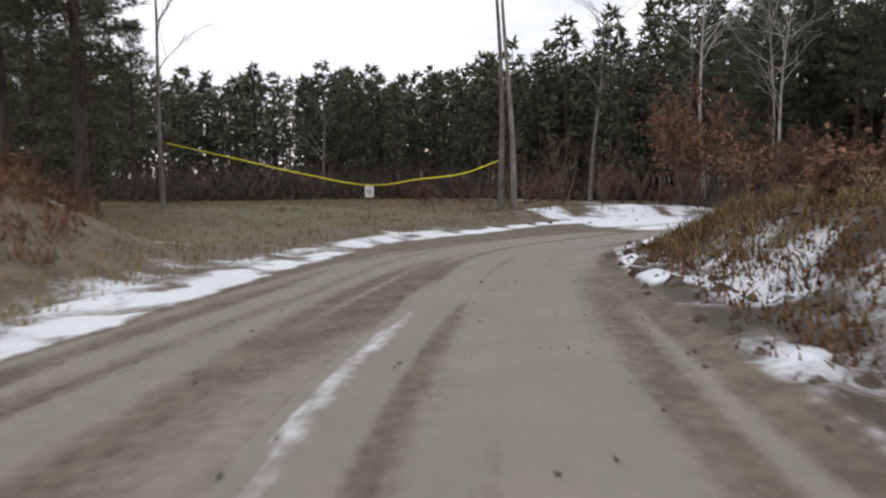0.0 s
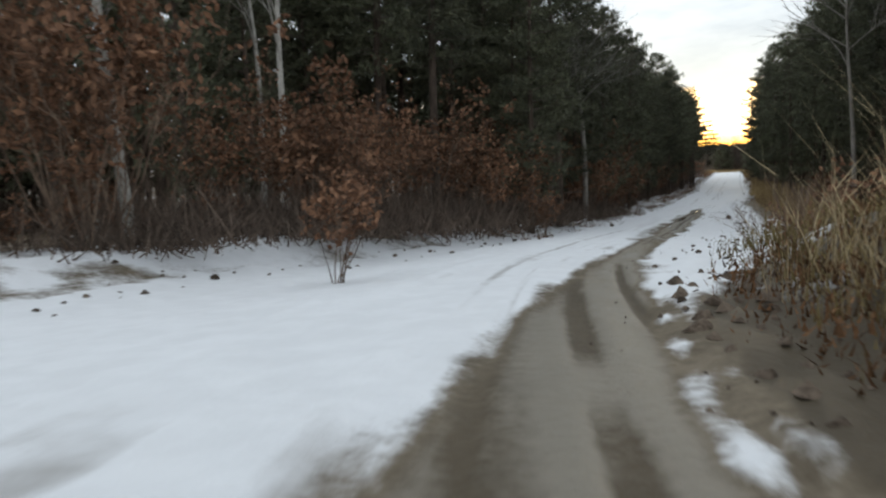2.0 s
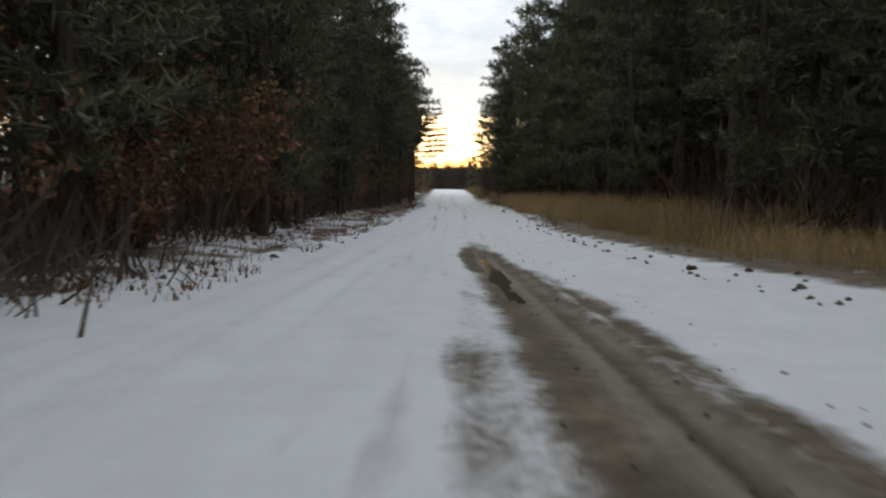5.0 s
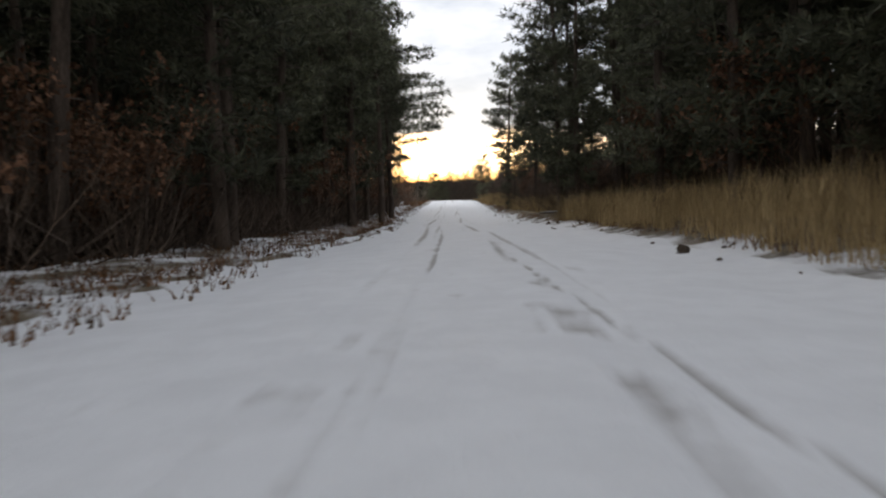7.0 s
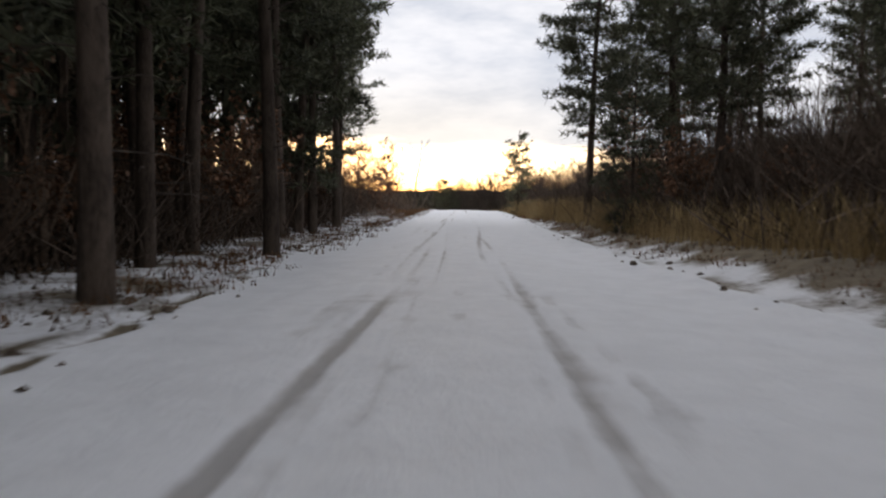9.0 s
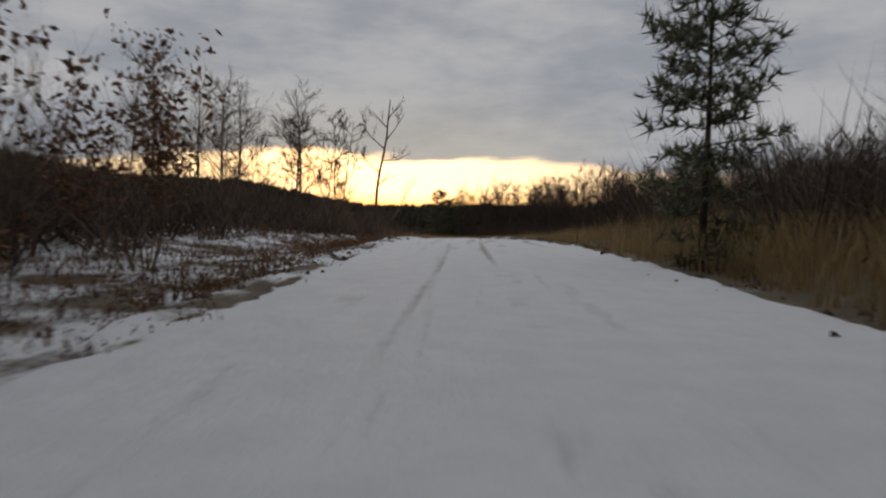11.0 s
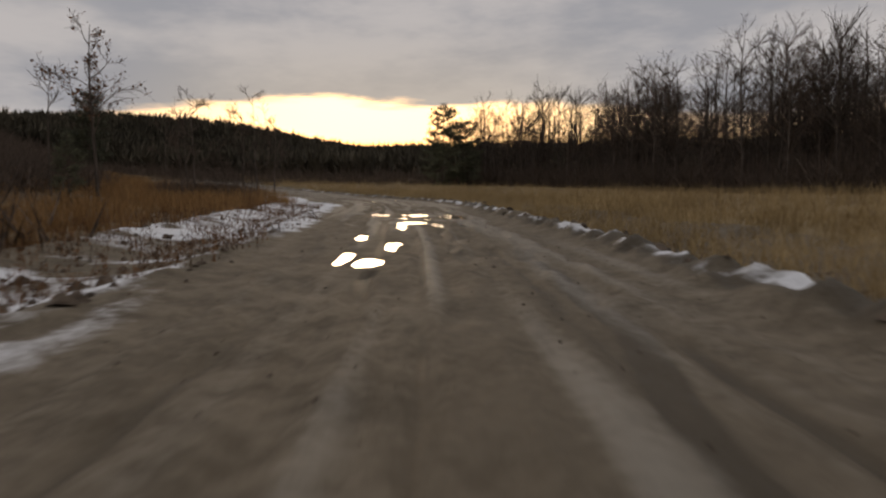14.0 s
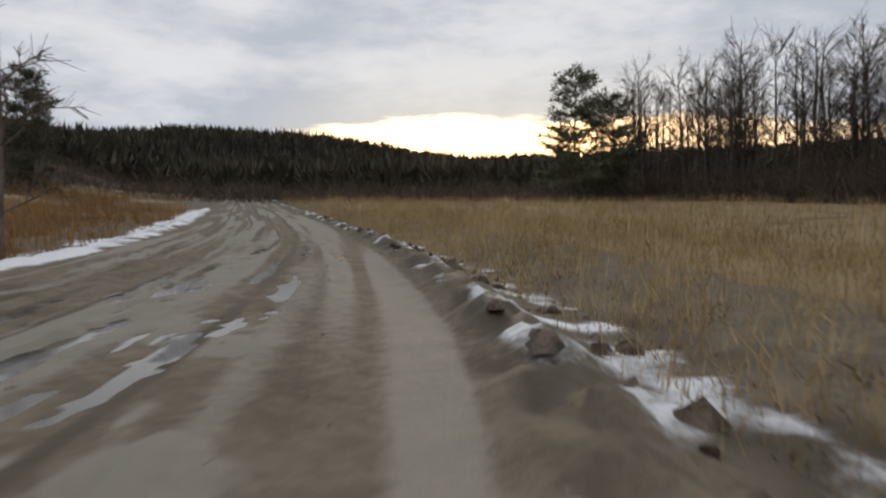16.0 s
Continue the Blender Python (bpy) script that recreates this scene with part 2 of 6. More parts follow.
def cover_material(name, dark, light, wet_dark, snow_tone, icy_tone=(0.31, 0.285, 0.24)):
    """Soil under snow: the mesh's own 'cover' layer says how much snow, ice, wet and wheel wear lies at each place."""
    m, t, b = material(name, 0.8, 0.25)
    p = position(t)
    cover = t.nodes.new("ShaderNodeAttribute")
    cover.attribute_name = "cover"
    parts = t.nodes.new("ShaderNodeSeparateColor")
    t.links.new(cover.outputs["Color"], parts.inputs[0])
    snow, ice, wet, wear = parts.outputs[0], parts.outputs[1], parts.outputs[2], cover.outputs["Alpha"]
    big, mid, fine = noise_node(t, p, 0.35, 4), noise_node(t, p, 2.2, 5, 0.6), noise_node(t, p, 11, 4, 0.65)
    grit = noise_node(t, p, 60, 3, 0.7)
    tone = ramp_node(t, math_node(t, "ADD", math_node(t, "MULTIPLY", mid, 0.6), math_node(t, "MULTIPLY", fine, 0.4)), 0.36, 0.66)
    soil = mix_node(t, tone, dark, light)
    soil = mix_node(t, math_node(t, "MULTIPLY", ramp_node(t, big, 0.4, 0.65), 0.35), soil, tuple(0.75 * v for v in light))
    soil = mix_node(t, math_node(t, "MULTIPLY", ramp_node(t, grit, 0.55, 0.72), 0.35), soil, tuple(0.45 * v for v in dark))
    wetness = ramp_node(t, math_node(t, "ADD", wet, math_node(t, "MULTIPLY", math_node(t, "SUBTRACT", mid, 0.5), 0.5)), 0.30, 0.62)
    soil = mix_node(t, wetness, soil, wet_dark)
    icy = ramp_node(t, math_node(t, "ADD", ice, math_node(t, "MULTIPLY", math_node(t, "SUBTRACT", fine, 0.5), 0.5)), 0.25, 0.8)
    soil = mix_node(t, math_node(t, "MULTIPLY", icy, 0.6), soil, icy_tone)
    lay = math_node(t, "ADD", snow, math_node(t, "MULTIPLY", math_node(t, "SUBTRACT", fine, 0.5), 0.42))
    lay = math_node(t, "ADD", lay, math_node(t, "MULTIPLY", math_node(t, "SUBTRACT", mid, 0.5), 0.35))
    white = ramp_node(t, lay, 0.31, 0.72)
    pale = mix_node(t, ramp_node(t, mid, 0.3, 0.7), tuple(0.93 * v for v in snow_tone), snow_tone)
    worn = math_node(t, "MULTIPLY", ramp_node(t, math_node(t, "ADD", wear, math_node(t, "MULTIPLY", math_node(t, "SUBTRACT", mid, 0.5), 0.9)), 0.2, 0.95), 0.85)
    pale = mix_node(t, worn, pale, (0.335, 0.325, 0.315))
    t.links.new(mix_node(t, white, soil, pale), b.inputs["Base Color"])
    r = math_node(t, "SUBTRACT", 0.85, math_node(t, "MULTIPLY", wetness, 0.22))
    r = math_node(t, "SUBTRACT", r, math_node(t, "MULTIPLY", icy, 0.12))
    r = math_node(t, "MAXIMUM", r, math_node(t, "MULTIPLY", white, 0.7))
    t.links.new(r, b.inputs["Roughness"])
    h = math_node(t, "ADD", math_node(t, "MULTIPLY", fine, 0.7), math_node(t, "MULTIPLY", grit, 0.3))
    h = math_node(t, "ADD", h, math_node(t, "MULTIPLY", white, 0.6))
    h = math_node(t, "ADD", h, math_node(t, "MULTIPLY", mid, 0.7))
    bump(t, b, h, 0.6, 0.035)
    return m


SNOW = (0.80, 0.82, 0.85)
ROAD_MAT = cover_material("muddy_road", (0.105, 0.084, 0.058), (0.215, 0.178, 0.130), (0.070, 0.054, 0.034), SNOW)
GROUND_MAT = cover_material("winter_ground", (0.075, 0.052, 0.032), (0.17, 0.125, 0.075), (0.13, 0.115, 0.05), SNOW, (0.36, 0.27, 0.14))
BARK_PINE = plain("pine_bark", (0.048, 0.037, 0.030), (0.115, 0.088, 0.07), 5, 0.95, 0.1, (1, 1, 0.25), 0.8, 0.03, vary=0.25)
BARK_GREY = plain("grey_bark", (0.13, 0.115, 0.10), (0.27, 0.25, 0.225), 5, 0.9, 0.15, (1, 1, 0.3), 0.6, 0.02, vary=0.2)
BARK_PALE = plain("pale_bark", (0.26, 0.245, 0.22), (0.46, 0.44, 0.40), 4, 0.85, 0.2, (1, 1, 0.5), 0.4, 0.01, vary=0.12)
BARK_DARK = plain("dark_bark", (0.062, 0.05, 0.042), (0.155, 0.126, 0.106), 4, 0.95, 0.1, (1, 1, 0.3), 0.5, 0.02, vary=0.25)
NEEDLES = plain("pine_needles", (0.062, 0.067, 0.045), (0.135, 0.138, 0.084), 1.2, 0.75, 0.25, relief=0, vary=0.3, island=0.45)
OAK_LEAF = plain("brown_oak_leaves", (0.095, 0.050, 0.030), (0.23, 0.122, 0.070), 1.5, 0.8, 0.2, relief=0, vary=0.2, island=0.45)
TWIG = plain("brush_twigs", (0.085, 0.06, 0.045), (0.20, 0.145, 0.105), 3, 0.95, 0.1, relief=0, vary=0.3, island=0.3)
# twig tones darkened: the shade of backlit brush is put into the colour
BRUSH_BACKLIT = plain("backlit_brush", (0.055, 0.042, 0.034), (0.14, 0.106, 0.083), 3, 0.95, 0.1, relief=0, island=0.35)
GRASS = plain("dry_grass", (0.23, 0.16, 0.075), (0.47, 0.345, 0.18), 0.25, 0.9, 0.15, relief=0, island=0.35)
GRASS_RED = plain("rusty_grass", (0.16, 0.085, 0.035), (0.34, 0.20, 0.085), 0.3, 0.9, 0.15, relief=0, island=0.35)
GRASS_PALE = plain("bleached_grass", (0.26, 0.20, 0.115), (0.55, 0.44, 0.27), 0.6, 0.9, 0.15, relief=0, vary=0.15, island=0.35)
GRASS_LOW = plain("low_olive_grass", (0.12, 0.095, 0.04), (0.27, 0.21, 0.10), 0.3, 0.9, 0.15, relief=0, island=0.4)
LITTER = plain("dead_leaves", (0.07, 0.038, 0.02), (0.21, 0.115, 0.06), 2, 0.9, 0.1, relief=0, island=0.5)
CLOD = plain("earth_clod", (0.045, 0.034, 0.026), (0.14, 0.11, 0.085), 6, 0.95, 0.15, relief=0.8, distance=0.02, vary=0.35)
SNOW_MAT = plain("snow", (0.74, 0.76, 0.79), (0.86, 0.87, 0.89), 4, 0.75, 0.3, relief=0.35, distance=0.02)
WOOD_DEAD = plain("weathered_wood", (0.11, 0.085, 0.065), (0.26, 0.215, 0.17), 8, 0.9, 0.15, (1, 1, 0.2), 0.5, 0.01)
TAPE_MAT = plain("yellow_tape", (0.62, 0.55, 0.02), (0.80, 0.74, 0.05), 3, 0.45, 0.4, relief=0.0)
SIGN_MAT = plain("white_sign_paint", (0.70, 0.70, 0.69), (0.82, 0.82, 0.81), 9, 0.6, 0.3, relief=0.0)
INK = plain("grey_print", (0.10, 0.10, 0.11), (0.16, 0.16, 0.17), 20, 0.7, 0.2, relief=0.0)

m, t, b = material("puddle_water", 0.03, 0.5)
b.inputs["Base Color"].default_value = (0.085, 0.07, 0.053, 1)
b.inputs["Roughness"].default_value = 0.09
ripple = noise_node(t, scaled(t, position(t), 1, 2.2, 1), 9, 3)
bump(t, b, ripple, 0.16, 0.012)
WATER = m


# ---- meshes ----
def mesh(name, verts, faces, materials, smooth=False, index=None):
    me = bpy.data.meshes.new(name)
    me.from_pydata([tuple(v) for v in verts], [], [tuple(f) for f in faces])
    for mat in materials if isinstance(materials, (list, tuple)) else [materials]:
        me.materials.append(mat)
    if index is not None:
        me.polygons.foreach_set("material_index", np.asarray(index, np.int32))
    if smooth:
        me.polygons.foreach_set("use_smooth", np.ones(len(me.polygons), bool))
    me.update()
    return me


def tri_mesh(name, verts, mat):
    """Loose triangles: verts as n x 3 x 3."""
    v = np.asarray(verts, np.float32).reshape(-1, 3)
    n = len(v) // 3
    me = bpy.data.meshes.new(name)
    me.vertices.add(len(v))
    me.vertices.foreach_set("co", v.ravel())
    me.loops.add(len(v))
    me.loops.foreach_set("vertex_index", np.arange(len(v), dtype=np.int32))
    me.polygons.add(n)
    me.polygons.foreach_set("loop_start", np.arange(0, len(v), 3, dtype=np.int32))
    me.polygons.foreach_set("loop_total", np.full(n, 3, np.int32))
    me.materials.append(mat)
    me.update()
    me.validate()
    return me


def grid_mesh(name, x, y, z, mat, cover=None):
    """A sheet of quads from 2D arrays."""
    r, c = x.shape
    v = np.stack([x, y, z], -1).reshape(-1, 3).astype(np.float32)
    k = np.arange(r * c).reshape(r, c)
    f = np.stack([k[:-1, :-1], k[:-1, 1:], k[1:, 1:], k[1:, :-1]], -1).reshape(-1, 4)
    me = bpy.data.meshes.new(name)
    me.vertices.add(len(v))
    me.vertices.foreach_set("co", v.ravel())
    me.loops.add(f.size)
    me.loops.foreach_set("vertex_index", f.ravel().astype(np.int32))
    me.polygons.add(len(f))
    me.polygons.foreach_set("loop_start", np.arange(0, f.size, 4, dtype=np.int32))
    me.polygons.foreach_set("loop_total", np.full(len(f), 4, np.int32))
    me.polygons.foreach_set("use_smooth", np.ones(len(f), bool))
    me.materials.append(mat)
    if cover is not None:
        a = me.attributes.new("cover", "FLOAT_COLOR", "POINT")
        a.data.foreach_set("color", np.clip(cover, 0, 1).astype(np.float32).reshape(-1))
    me.update()
    return me


# ---- the road ----
MUD_FROM = ((18, 20.5, 22, 25, 27, 30.5, 36, 41, 47, 54, 58, 61, 75, 84), (-3.0, -1.2, -0.3, -0.55, -0.5, -0.05, 0.3, 0.6, 0.6, 0.40, 0.30, 0.25, 0.35, 0.6))
MUD_TO = ((18, 24, 30, 36, 40, 43, 52, 54, 60, 66, 76, 87), (1.3, 1.1, 1.3, 1.5, 1.5, 1.35, 1.35, 1.55, 1.6, 1.5, 1.15, 0.8))
# the brown lane that the wheels have opened before the clearing, and the bare patch beside it
LANE_FROM = ((226, 230.7, 233, 238, 243, 248, 254, 258, 264), (-0.5, -0.75, -0.95, -1.1, -1.15, -1.4, -1.95, -2.3, -2.7))
LANE_TO = ((226, 230, 234, 243), (0.1, 0.28, 0.2, -0.1))
PATCH_FROM = ((208, 212, 218, 222, 226, 230), (1.5, 1.15, 1.0, 1.25, 1.9, 2.2))
PATCH_TO = ((208, 212, 220, 230), (2.0, 2.6, 2.4, 2.5))


def road_cover(s, d):
    """Snow, ice, wet and wear on the road and its verges."""
    le, re = left_edge(s), right_edge(s)
    wob = value_noise(s, d, 2.5, 21, 3) - 0.5
    fine = value_noise(s, d, 0.5, 22, 3) - 0.5
    lane = value_noise(s / 9, d / 0.33, 1.0, 23, 2)              # streaks drawn out along the way
    lane2 = value_noise(s / 16, d / 0.6, 1.0, 27, 2)
    d1 = d + 0.5 * wob
    snow = np.zeros_like(s)
    inside = step(d, -le - 0.1, -le + 0.15) * (1 - step(d, re - 0.15, re + 0.1))
    start = 1 - step(s, 18, 23)
    strip = window(-d1 - 0.3 * fine, le - 0.38, le + 0.22, 0.15) * (1 - step(s, 26, 30))
    snow = np.maximum(snow, (0.95 - 0.5 * step(value_noise(s, d, 0.8, 51, 3), 0.52, 0.68)) * strip)
    right_strip = window(d + 0.25 * wob, re - 0.04, re + 0.26 - 0.16 * step(s, 19, 22) + 0.5 * wob, 0.1) * window(s, 12, 46, 4)
    flecks = 0.30 + 1.5 * (value_noise(s, d, 0.5, 52, 3) - 0.5)
    snow = np.maximum(snow, np.clip(flecks + 0.32, 0, 0.95) * right_strip)
    patchy = 0.30 + 1.25 * (value_noise(s, d, 0.8, 24, 3) - 0.5)
    snow = np.maximum(snow, (patchy + 0.20 + 0.05 * (s < 14)) * step(d, re, re + 0.3) * (1 - step(d, re + 1.2, re + 2.8)) * window(s, -12, 60, 5))
    snow = np.maximum(snow, (patchy + 0.18) * step(-d, le - 0.2, le + 0.4) * (1 - step(-d, le + 0.6, le + 2.2)) * start)
    # snowed-in stretch
    white = step(s - 0.95 * np.clip(-d - 0.5, 0, 5) + 1.2 * wob, 19.6, 21.8) * (1 - step(s, 256, 266))
    mud = window(d1 + 0.18 * fine + 0.55 * (lane - 0.5), np.interp(s, *MUD_FROM), np.interp(s, *MUD_TO), 0.34) * (1 - step(s, 78, 90))
    reach = np.interp(s, (20, 30, 34, 38, 44, 84, 96, 186, 200), (0.05, 0.2, 1.6, 2.6, 3.0, 3.0, 1.2, 1.2, 0.12))
    body = white * (1 - mud) * (1 - step(d + 0.4 * fine, re + 0.4 * reach, re + reach)) * (1 - step(-d + 0.5 * fine, le, le + 0.35 + 0.9 * (1 - step(s, 75, 92))))
    snow = np.maximum(snow, body * (1.1 - 0.12 * step(mud, 0.02, 0.3)))
    verge = white * np.maximum(step(-d, le, le + 0.6), step(d, re + 0.1, re + 1.0))
    snow = np.where((verge > 0.3) & (body < 0.75), np.maximum(snow * 0.75, patchy + 0.30 - np.interp(s, (0, 30, 36), (0.42, 0.36, 0.0)) * (d > 0) - 0.5 * (s > 180) * (d > 0) - 0.5 * step(s, 55, 75) * step(d, re + 1.1, re + 2.0)), snow)
    snow = snow * (1 - 0.6 * window(s, 22.4, 24.2, 0.5) * window(-d1, 2.6, 3.9, 0.3))
    snow = snow * (1 - 0.8 * window(s, 13, 31, 4) * step(d + 0.3 * fine, re + 0.25 - 0.12 * step(s, 19, 22), re + 0.5 - 0.15 * step(s, 19, 22)))
    snow = np.maximum(snow, (0.50 + 0.5 * fine) * window(s, 1.8, 6.2, 0.9) * window(d1, -0.92, -0.74, 0.07))
    snow = np.maximum(snow, 0.8 * window(s, 52.3, 55.8, 0.5) * window(d + 0.1 * fine, 0.37, 0.45, 0.04) + 0.8 * window(s, 56, 57.6, 0.3) * window(d + 0.1 * fine, 0.68, 0.75, 0.04))
    # thaw towards the clearing
    brown = step(s + 2 * wob, 225, 231) * step(d1 + 0.25 * fine, np.interp(s, *LANE_FROM) - 0.45, np.interp(s, *LANE_FROM) + 0.6) * (1 - step(d + 0.12 * fine, np.interp(s, *LANE_TO) - 0.06, np.interp(s, *LANE_TO) + 0.06))
    open_road = step(s + 4 * wob + 5 * (lane - 0.5), 239.5, 244) * step(d1, np.interp(s, *LANE_FROM) - 0.2, np.interp(s, *LANE_FROM) + 0.3)
    patch = window(s + 3 * wob, 208.5, 229, 2.5) * window(d1 + 0.35 * fine + 0.5 * (lane - 0.5), np.interp(s, *PATCH_FROM), np.interp(s, *PATCH_TO), 0.42)
    near_wheel = window(s + 3 * fine, 206.5, 217, 3) * window(d1 + 0.3 * fine, np.interp(s, (204, 211, 217, 223), (-0.35, -0.75, -1.15, -1.4)), np.interp(s, (204, 211, 217, 223), (0.0, -0.25, -0.65, -0.8)), 0.16)
    far_wheel = window(s, 228, 247, 2.5) * window(d1 + 0.3 * fine, 0.82, 1.12, 0.14) * step(lane2 + 0.6 * fine, 0.3, 0.5)
    mixed = window(s, 227, 250, 3) * step(lane + 0.5 * fine, 0.46, 0.68) * window(d, 0.35, 2.1, 0.25)
    ice_strip = window(s + 3 * fine, 240, 252, 2) * window(d1 + 0.2 * fine, 0.08, 0.40, 0.1) + window(s + 4 * fine, 241, 255, 2) * window(d1 + 0.3 * fine, np.interp(s, (240, 246, 256), (0.9, 1.25, 1.8)), 2.1, 0.2)
    bare_way = np.clip(np.maximum.reduce([brown, open_road * (1 - 0.75 * ice_strip), 0.88 * patch, 0.55 * near_wheel, 0.85 * far_wheel, 0.55 * mixed]), 0, 1)
    snow = snow * (1 - bare_way)
    snow = np.where(s > 250, np.maximum(snow, (patchy + 0.22 - 0.32 * step(s, 246, 254)) * step(-d, le, le + 0.4) * (1 - step(s, 262, 282))), snow)
    snow = snow * (1 - 0.45 * step(s, 250, 257) * step(-d, 1.2, 1.8) * (1 - step(-d, 2.9, 3.2)))
    # ruts of a field entrance
    entrance = window(s - 0.5 * (d - 2.2), 229.5, 237, 1.2) * window(d, 2.2, 7.2, 0.4)
    snow = np.maximum(snow, entrance * (0.25 + 1.0 * value_noise(s / 0.55 - 0.9 * d, d / 3.0, 1.0, 57, 3)))
    partly = 0.6 * window(s, 204, 246, 5) * inside * step(d1, -0.9, -0.4) * (0.35 + 0.65 * step(s, 214, 226))
    dirt = step(lane + 0.7 * fine + 0.5 * wob, 0.52, 0.74) * window(d, -0.6, 1.9, 0.3) * window(s, 203, 244, 5)
    snow = snow - 0.4 * dirt
    late = step(s, 263, 271)
    snow = np.maximum(snow, late * (patchy + 0.42 + 0.3 * window(s, 288, 312, 4)) * window(-d1 - 0.5 * fine, le - 0.1, le + 2.2 + 2.2 * window(s, 258, 311, 6), 0.4) * (1 - step(s, 345, 380)))
    rim = step(s, 205, 215) * window(d1, re + 0.15, re + 1.0, 0.2)
    snow = np.maximum(snow, rim * (flecks + 0.02))
    snow = np.maximum(snow, window(s, 284, 345, 5) * window(d1, re + 1.05, re + 1.6, 0.15) * (flecks + 0.22))
    snow = np.maximum(snow, step(s, 205, 215) * window(d1, re - 0.25, re + 0.1, 0.12) * (flecks + 0.30) * (1 - step(s, 250, 262)))
    snow = np.maximum(snow, window(s, 286, 297, 3) * window(d + 0.3 * wob, 3.26, 3.46, 0.08) * np.clip(flecks + 0.34, 0, 0.85))
    # ice, wet and wheel marks; from 228 on, pale ice streaks also paint sheen
    bare = inside * (1 - np.clip(snow, 0, 1))
    ice = bare * (start * (1.9 * lane - 0.78) + (0.75 * window(s, 228, 420, 8) + 0.55 * window(s, 226, 252, 6) + 0.55 * step(s, 268, 280)) * (2.0 * lane - 0.62) + mud * (0.66 + 0.9 * (lane - 0.4)))
    ice = np.maximum(ice, 1.1 * start * inside * np.maximum(window(d1, -1.0, -0.66, 0.1) * window(s, 0, 8, 2), 0.7 * window(d1, -0.42, 0.0, 0.12) * window(s, -2, 12, 2)))
    wet = bare * (0.55 * (window(s, 14, 90, 4) - 0.8 * window(s, 10, 27, 2) * step(-d, 0.9, 1.6)) * step(lane2 + 0.7 * fine, 0.40, 0.60) + 0.5 * step(s, 205, 225) * (0.35 + 1.1 * (lane2 - 0.4)) + 0.16 * start)
    wet = np.maximum(wet, 0.42 * bare * step(s, 252, 262) * step(lane + 0.5 * fine, 0.5, 0.62) * (1 - step(np.abs(d), 1.6, 2.2)))
    wet = np.maximum(wet, 0.8 * step(s, 196, 206) * step(d, re - 0.1, re + 0.25) * (1 - step(d, re + 1.6, re + 2.6)) * (0.55 + 0.9 * (patchy - 0.2)))
    wet = np.maximum(wet, window(s, 2, 34, 3) * step(d, re + 0.1, re + 0.4) * (0.75 + 0.8 * (flecks - 0.2)))
    # pale slush patches, their lighter tone also standing in for reflected sky
    slush = window(s, 268, 302, 4) * step(value_noise(s / 1.3, d, 0.75, 58, 4) + 0.3 * (lane - 0.5), 0.46, 0.60) * (1 - step(np.abs(d - 0.2), 1.7, 2.4))
    ice = np.maximum(ice, 1.05 * bare * slush)
    wet = np.maximum(wet, 0.85 * bare * window(s, 15.5, 23, 1) * window(d1 + 0.25 * fine, np.interp(s, (16, 17.5, 19, 20, 23), (0.42, 0.2, -0.12, 0.0, -0.35)), np.interp(s, (16, 17.5, 19, 20, 23), (0.6, 0.5, 0.18, 0.16, -0.12)), 0.08))
    wet = np.maximum(wet, 0.6 * bare * window(s + 2 * fine, 289.5, 293.5, 1.2) * window(d1 + 0.2 * fine, -2.15, -1.5, 0.2))
    groove = rut_lines(s, d)
    wet = np.maximum(wet, 0.55 * bare * groove)
    ice = ice * (1 - 0.8 * groove)
    sway = 0.16 * np.sin(s / 11.0) + 0.1 * np.sin(s / 4.7 + 1)
    tracks = window(np.abs(d - sway - 0.05), 0.70, 0.85, 0.06) * (2.1 * value_noise(s / 6, d, 1.0, 25, 2) - 0.62)
    tracks = tracks * (1 - 0.75 * window(s, 102, 109.5, 1.5) * (d < 0))
    second = window(np.abs(d - 0.22 + sway), 0.70, 0.84, 0.05) * (1.3 * value_noise(s / 5, d * 3, 1.0, 26, 2) - 0.25)
    middle = window(d + 0.25 - 0.8 * sway, -0.05, 0.04, 0.04) * (1.6 * value_noise(s / 4, d, 1.0, 28, 2) - 0.55)
    wear = np.clip(np.maximum(np.maximum(tracks, second), middle), 0, 1) * (0.8 + 0.2 * step(s, 85, 95)) * step(s, 24, 34)
    wear = np.maximum(wear, partly * (0.25 + 0.8 * lane))
    wear = np.maximum(wear, window(s, 214, 234, 3) * window(d1, -0.6, 1.3, 0.3) * (0.30 + 0.7 * lane2))
    wear = np.maximum(wear, 0.62 * window(s, 227, 252, 4) * window(d1, -1.7, 2.1, 0.4) * (0.35 + 0.9 * lane2))
    wear = np.maximum(wear, 1.3 * np.maximum(1 - step(np.hypot((s - 218.9) / 0.42, (d + 0.17) / 0.2) + 1.2 * fine, 0.5, 1.1), 1 - step(np.hypot((s - 221.9) / 0.4, (d + 0.27) / 0.1) + 1.2 * fine, 0.5, 1.1)))
    wear = np.maximum(wear, window(s, 20.5, 28, 1.5) * window(-d1, 0.2, 3.4, 0.4) * (0.2 + 0.6 * step(lane + fine, 0.3, 0.7)))
    wear = np.maximum(wear, 0.75 * window(d1 + 0.2 * fine, np.interp(s, (36, 46, 54, 60), (0.05, 0.35, -0.2, 0.1)), np.interp(s, *MUD_FROM) + 0.1, 0.12) * window(s, 37, 62, 2.5) * step(lane + 0.5 * fine, 0.36, 0.55))
    wear = np.maximum(wear, 0.8 * window(d1, 2.25, 2.5, 0.08) * window(s, 196, 212, 4))
    wet = np.maximum(wet, 1.0 * bare * window(s, 51, 61, 2) * window(d + 0.25 * fine + 0.2 * wob, 0.98, 1.2, 0.05))
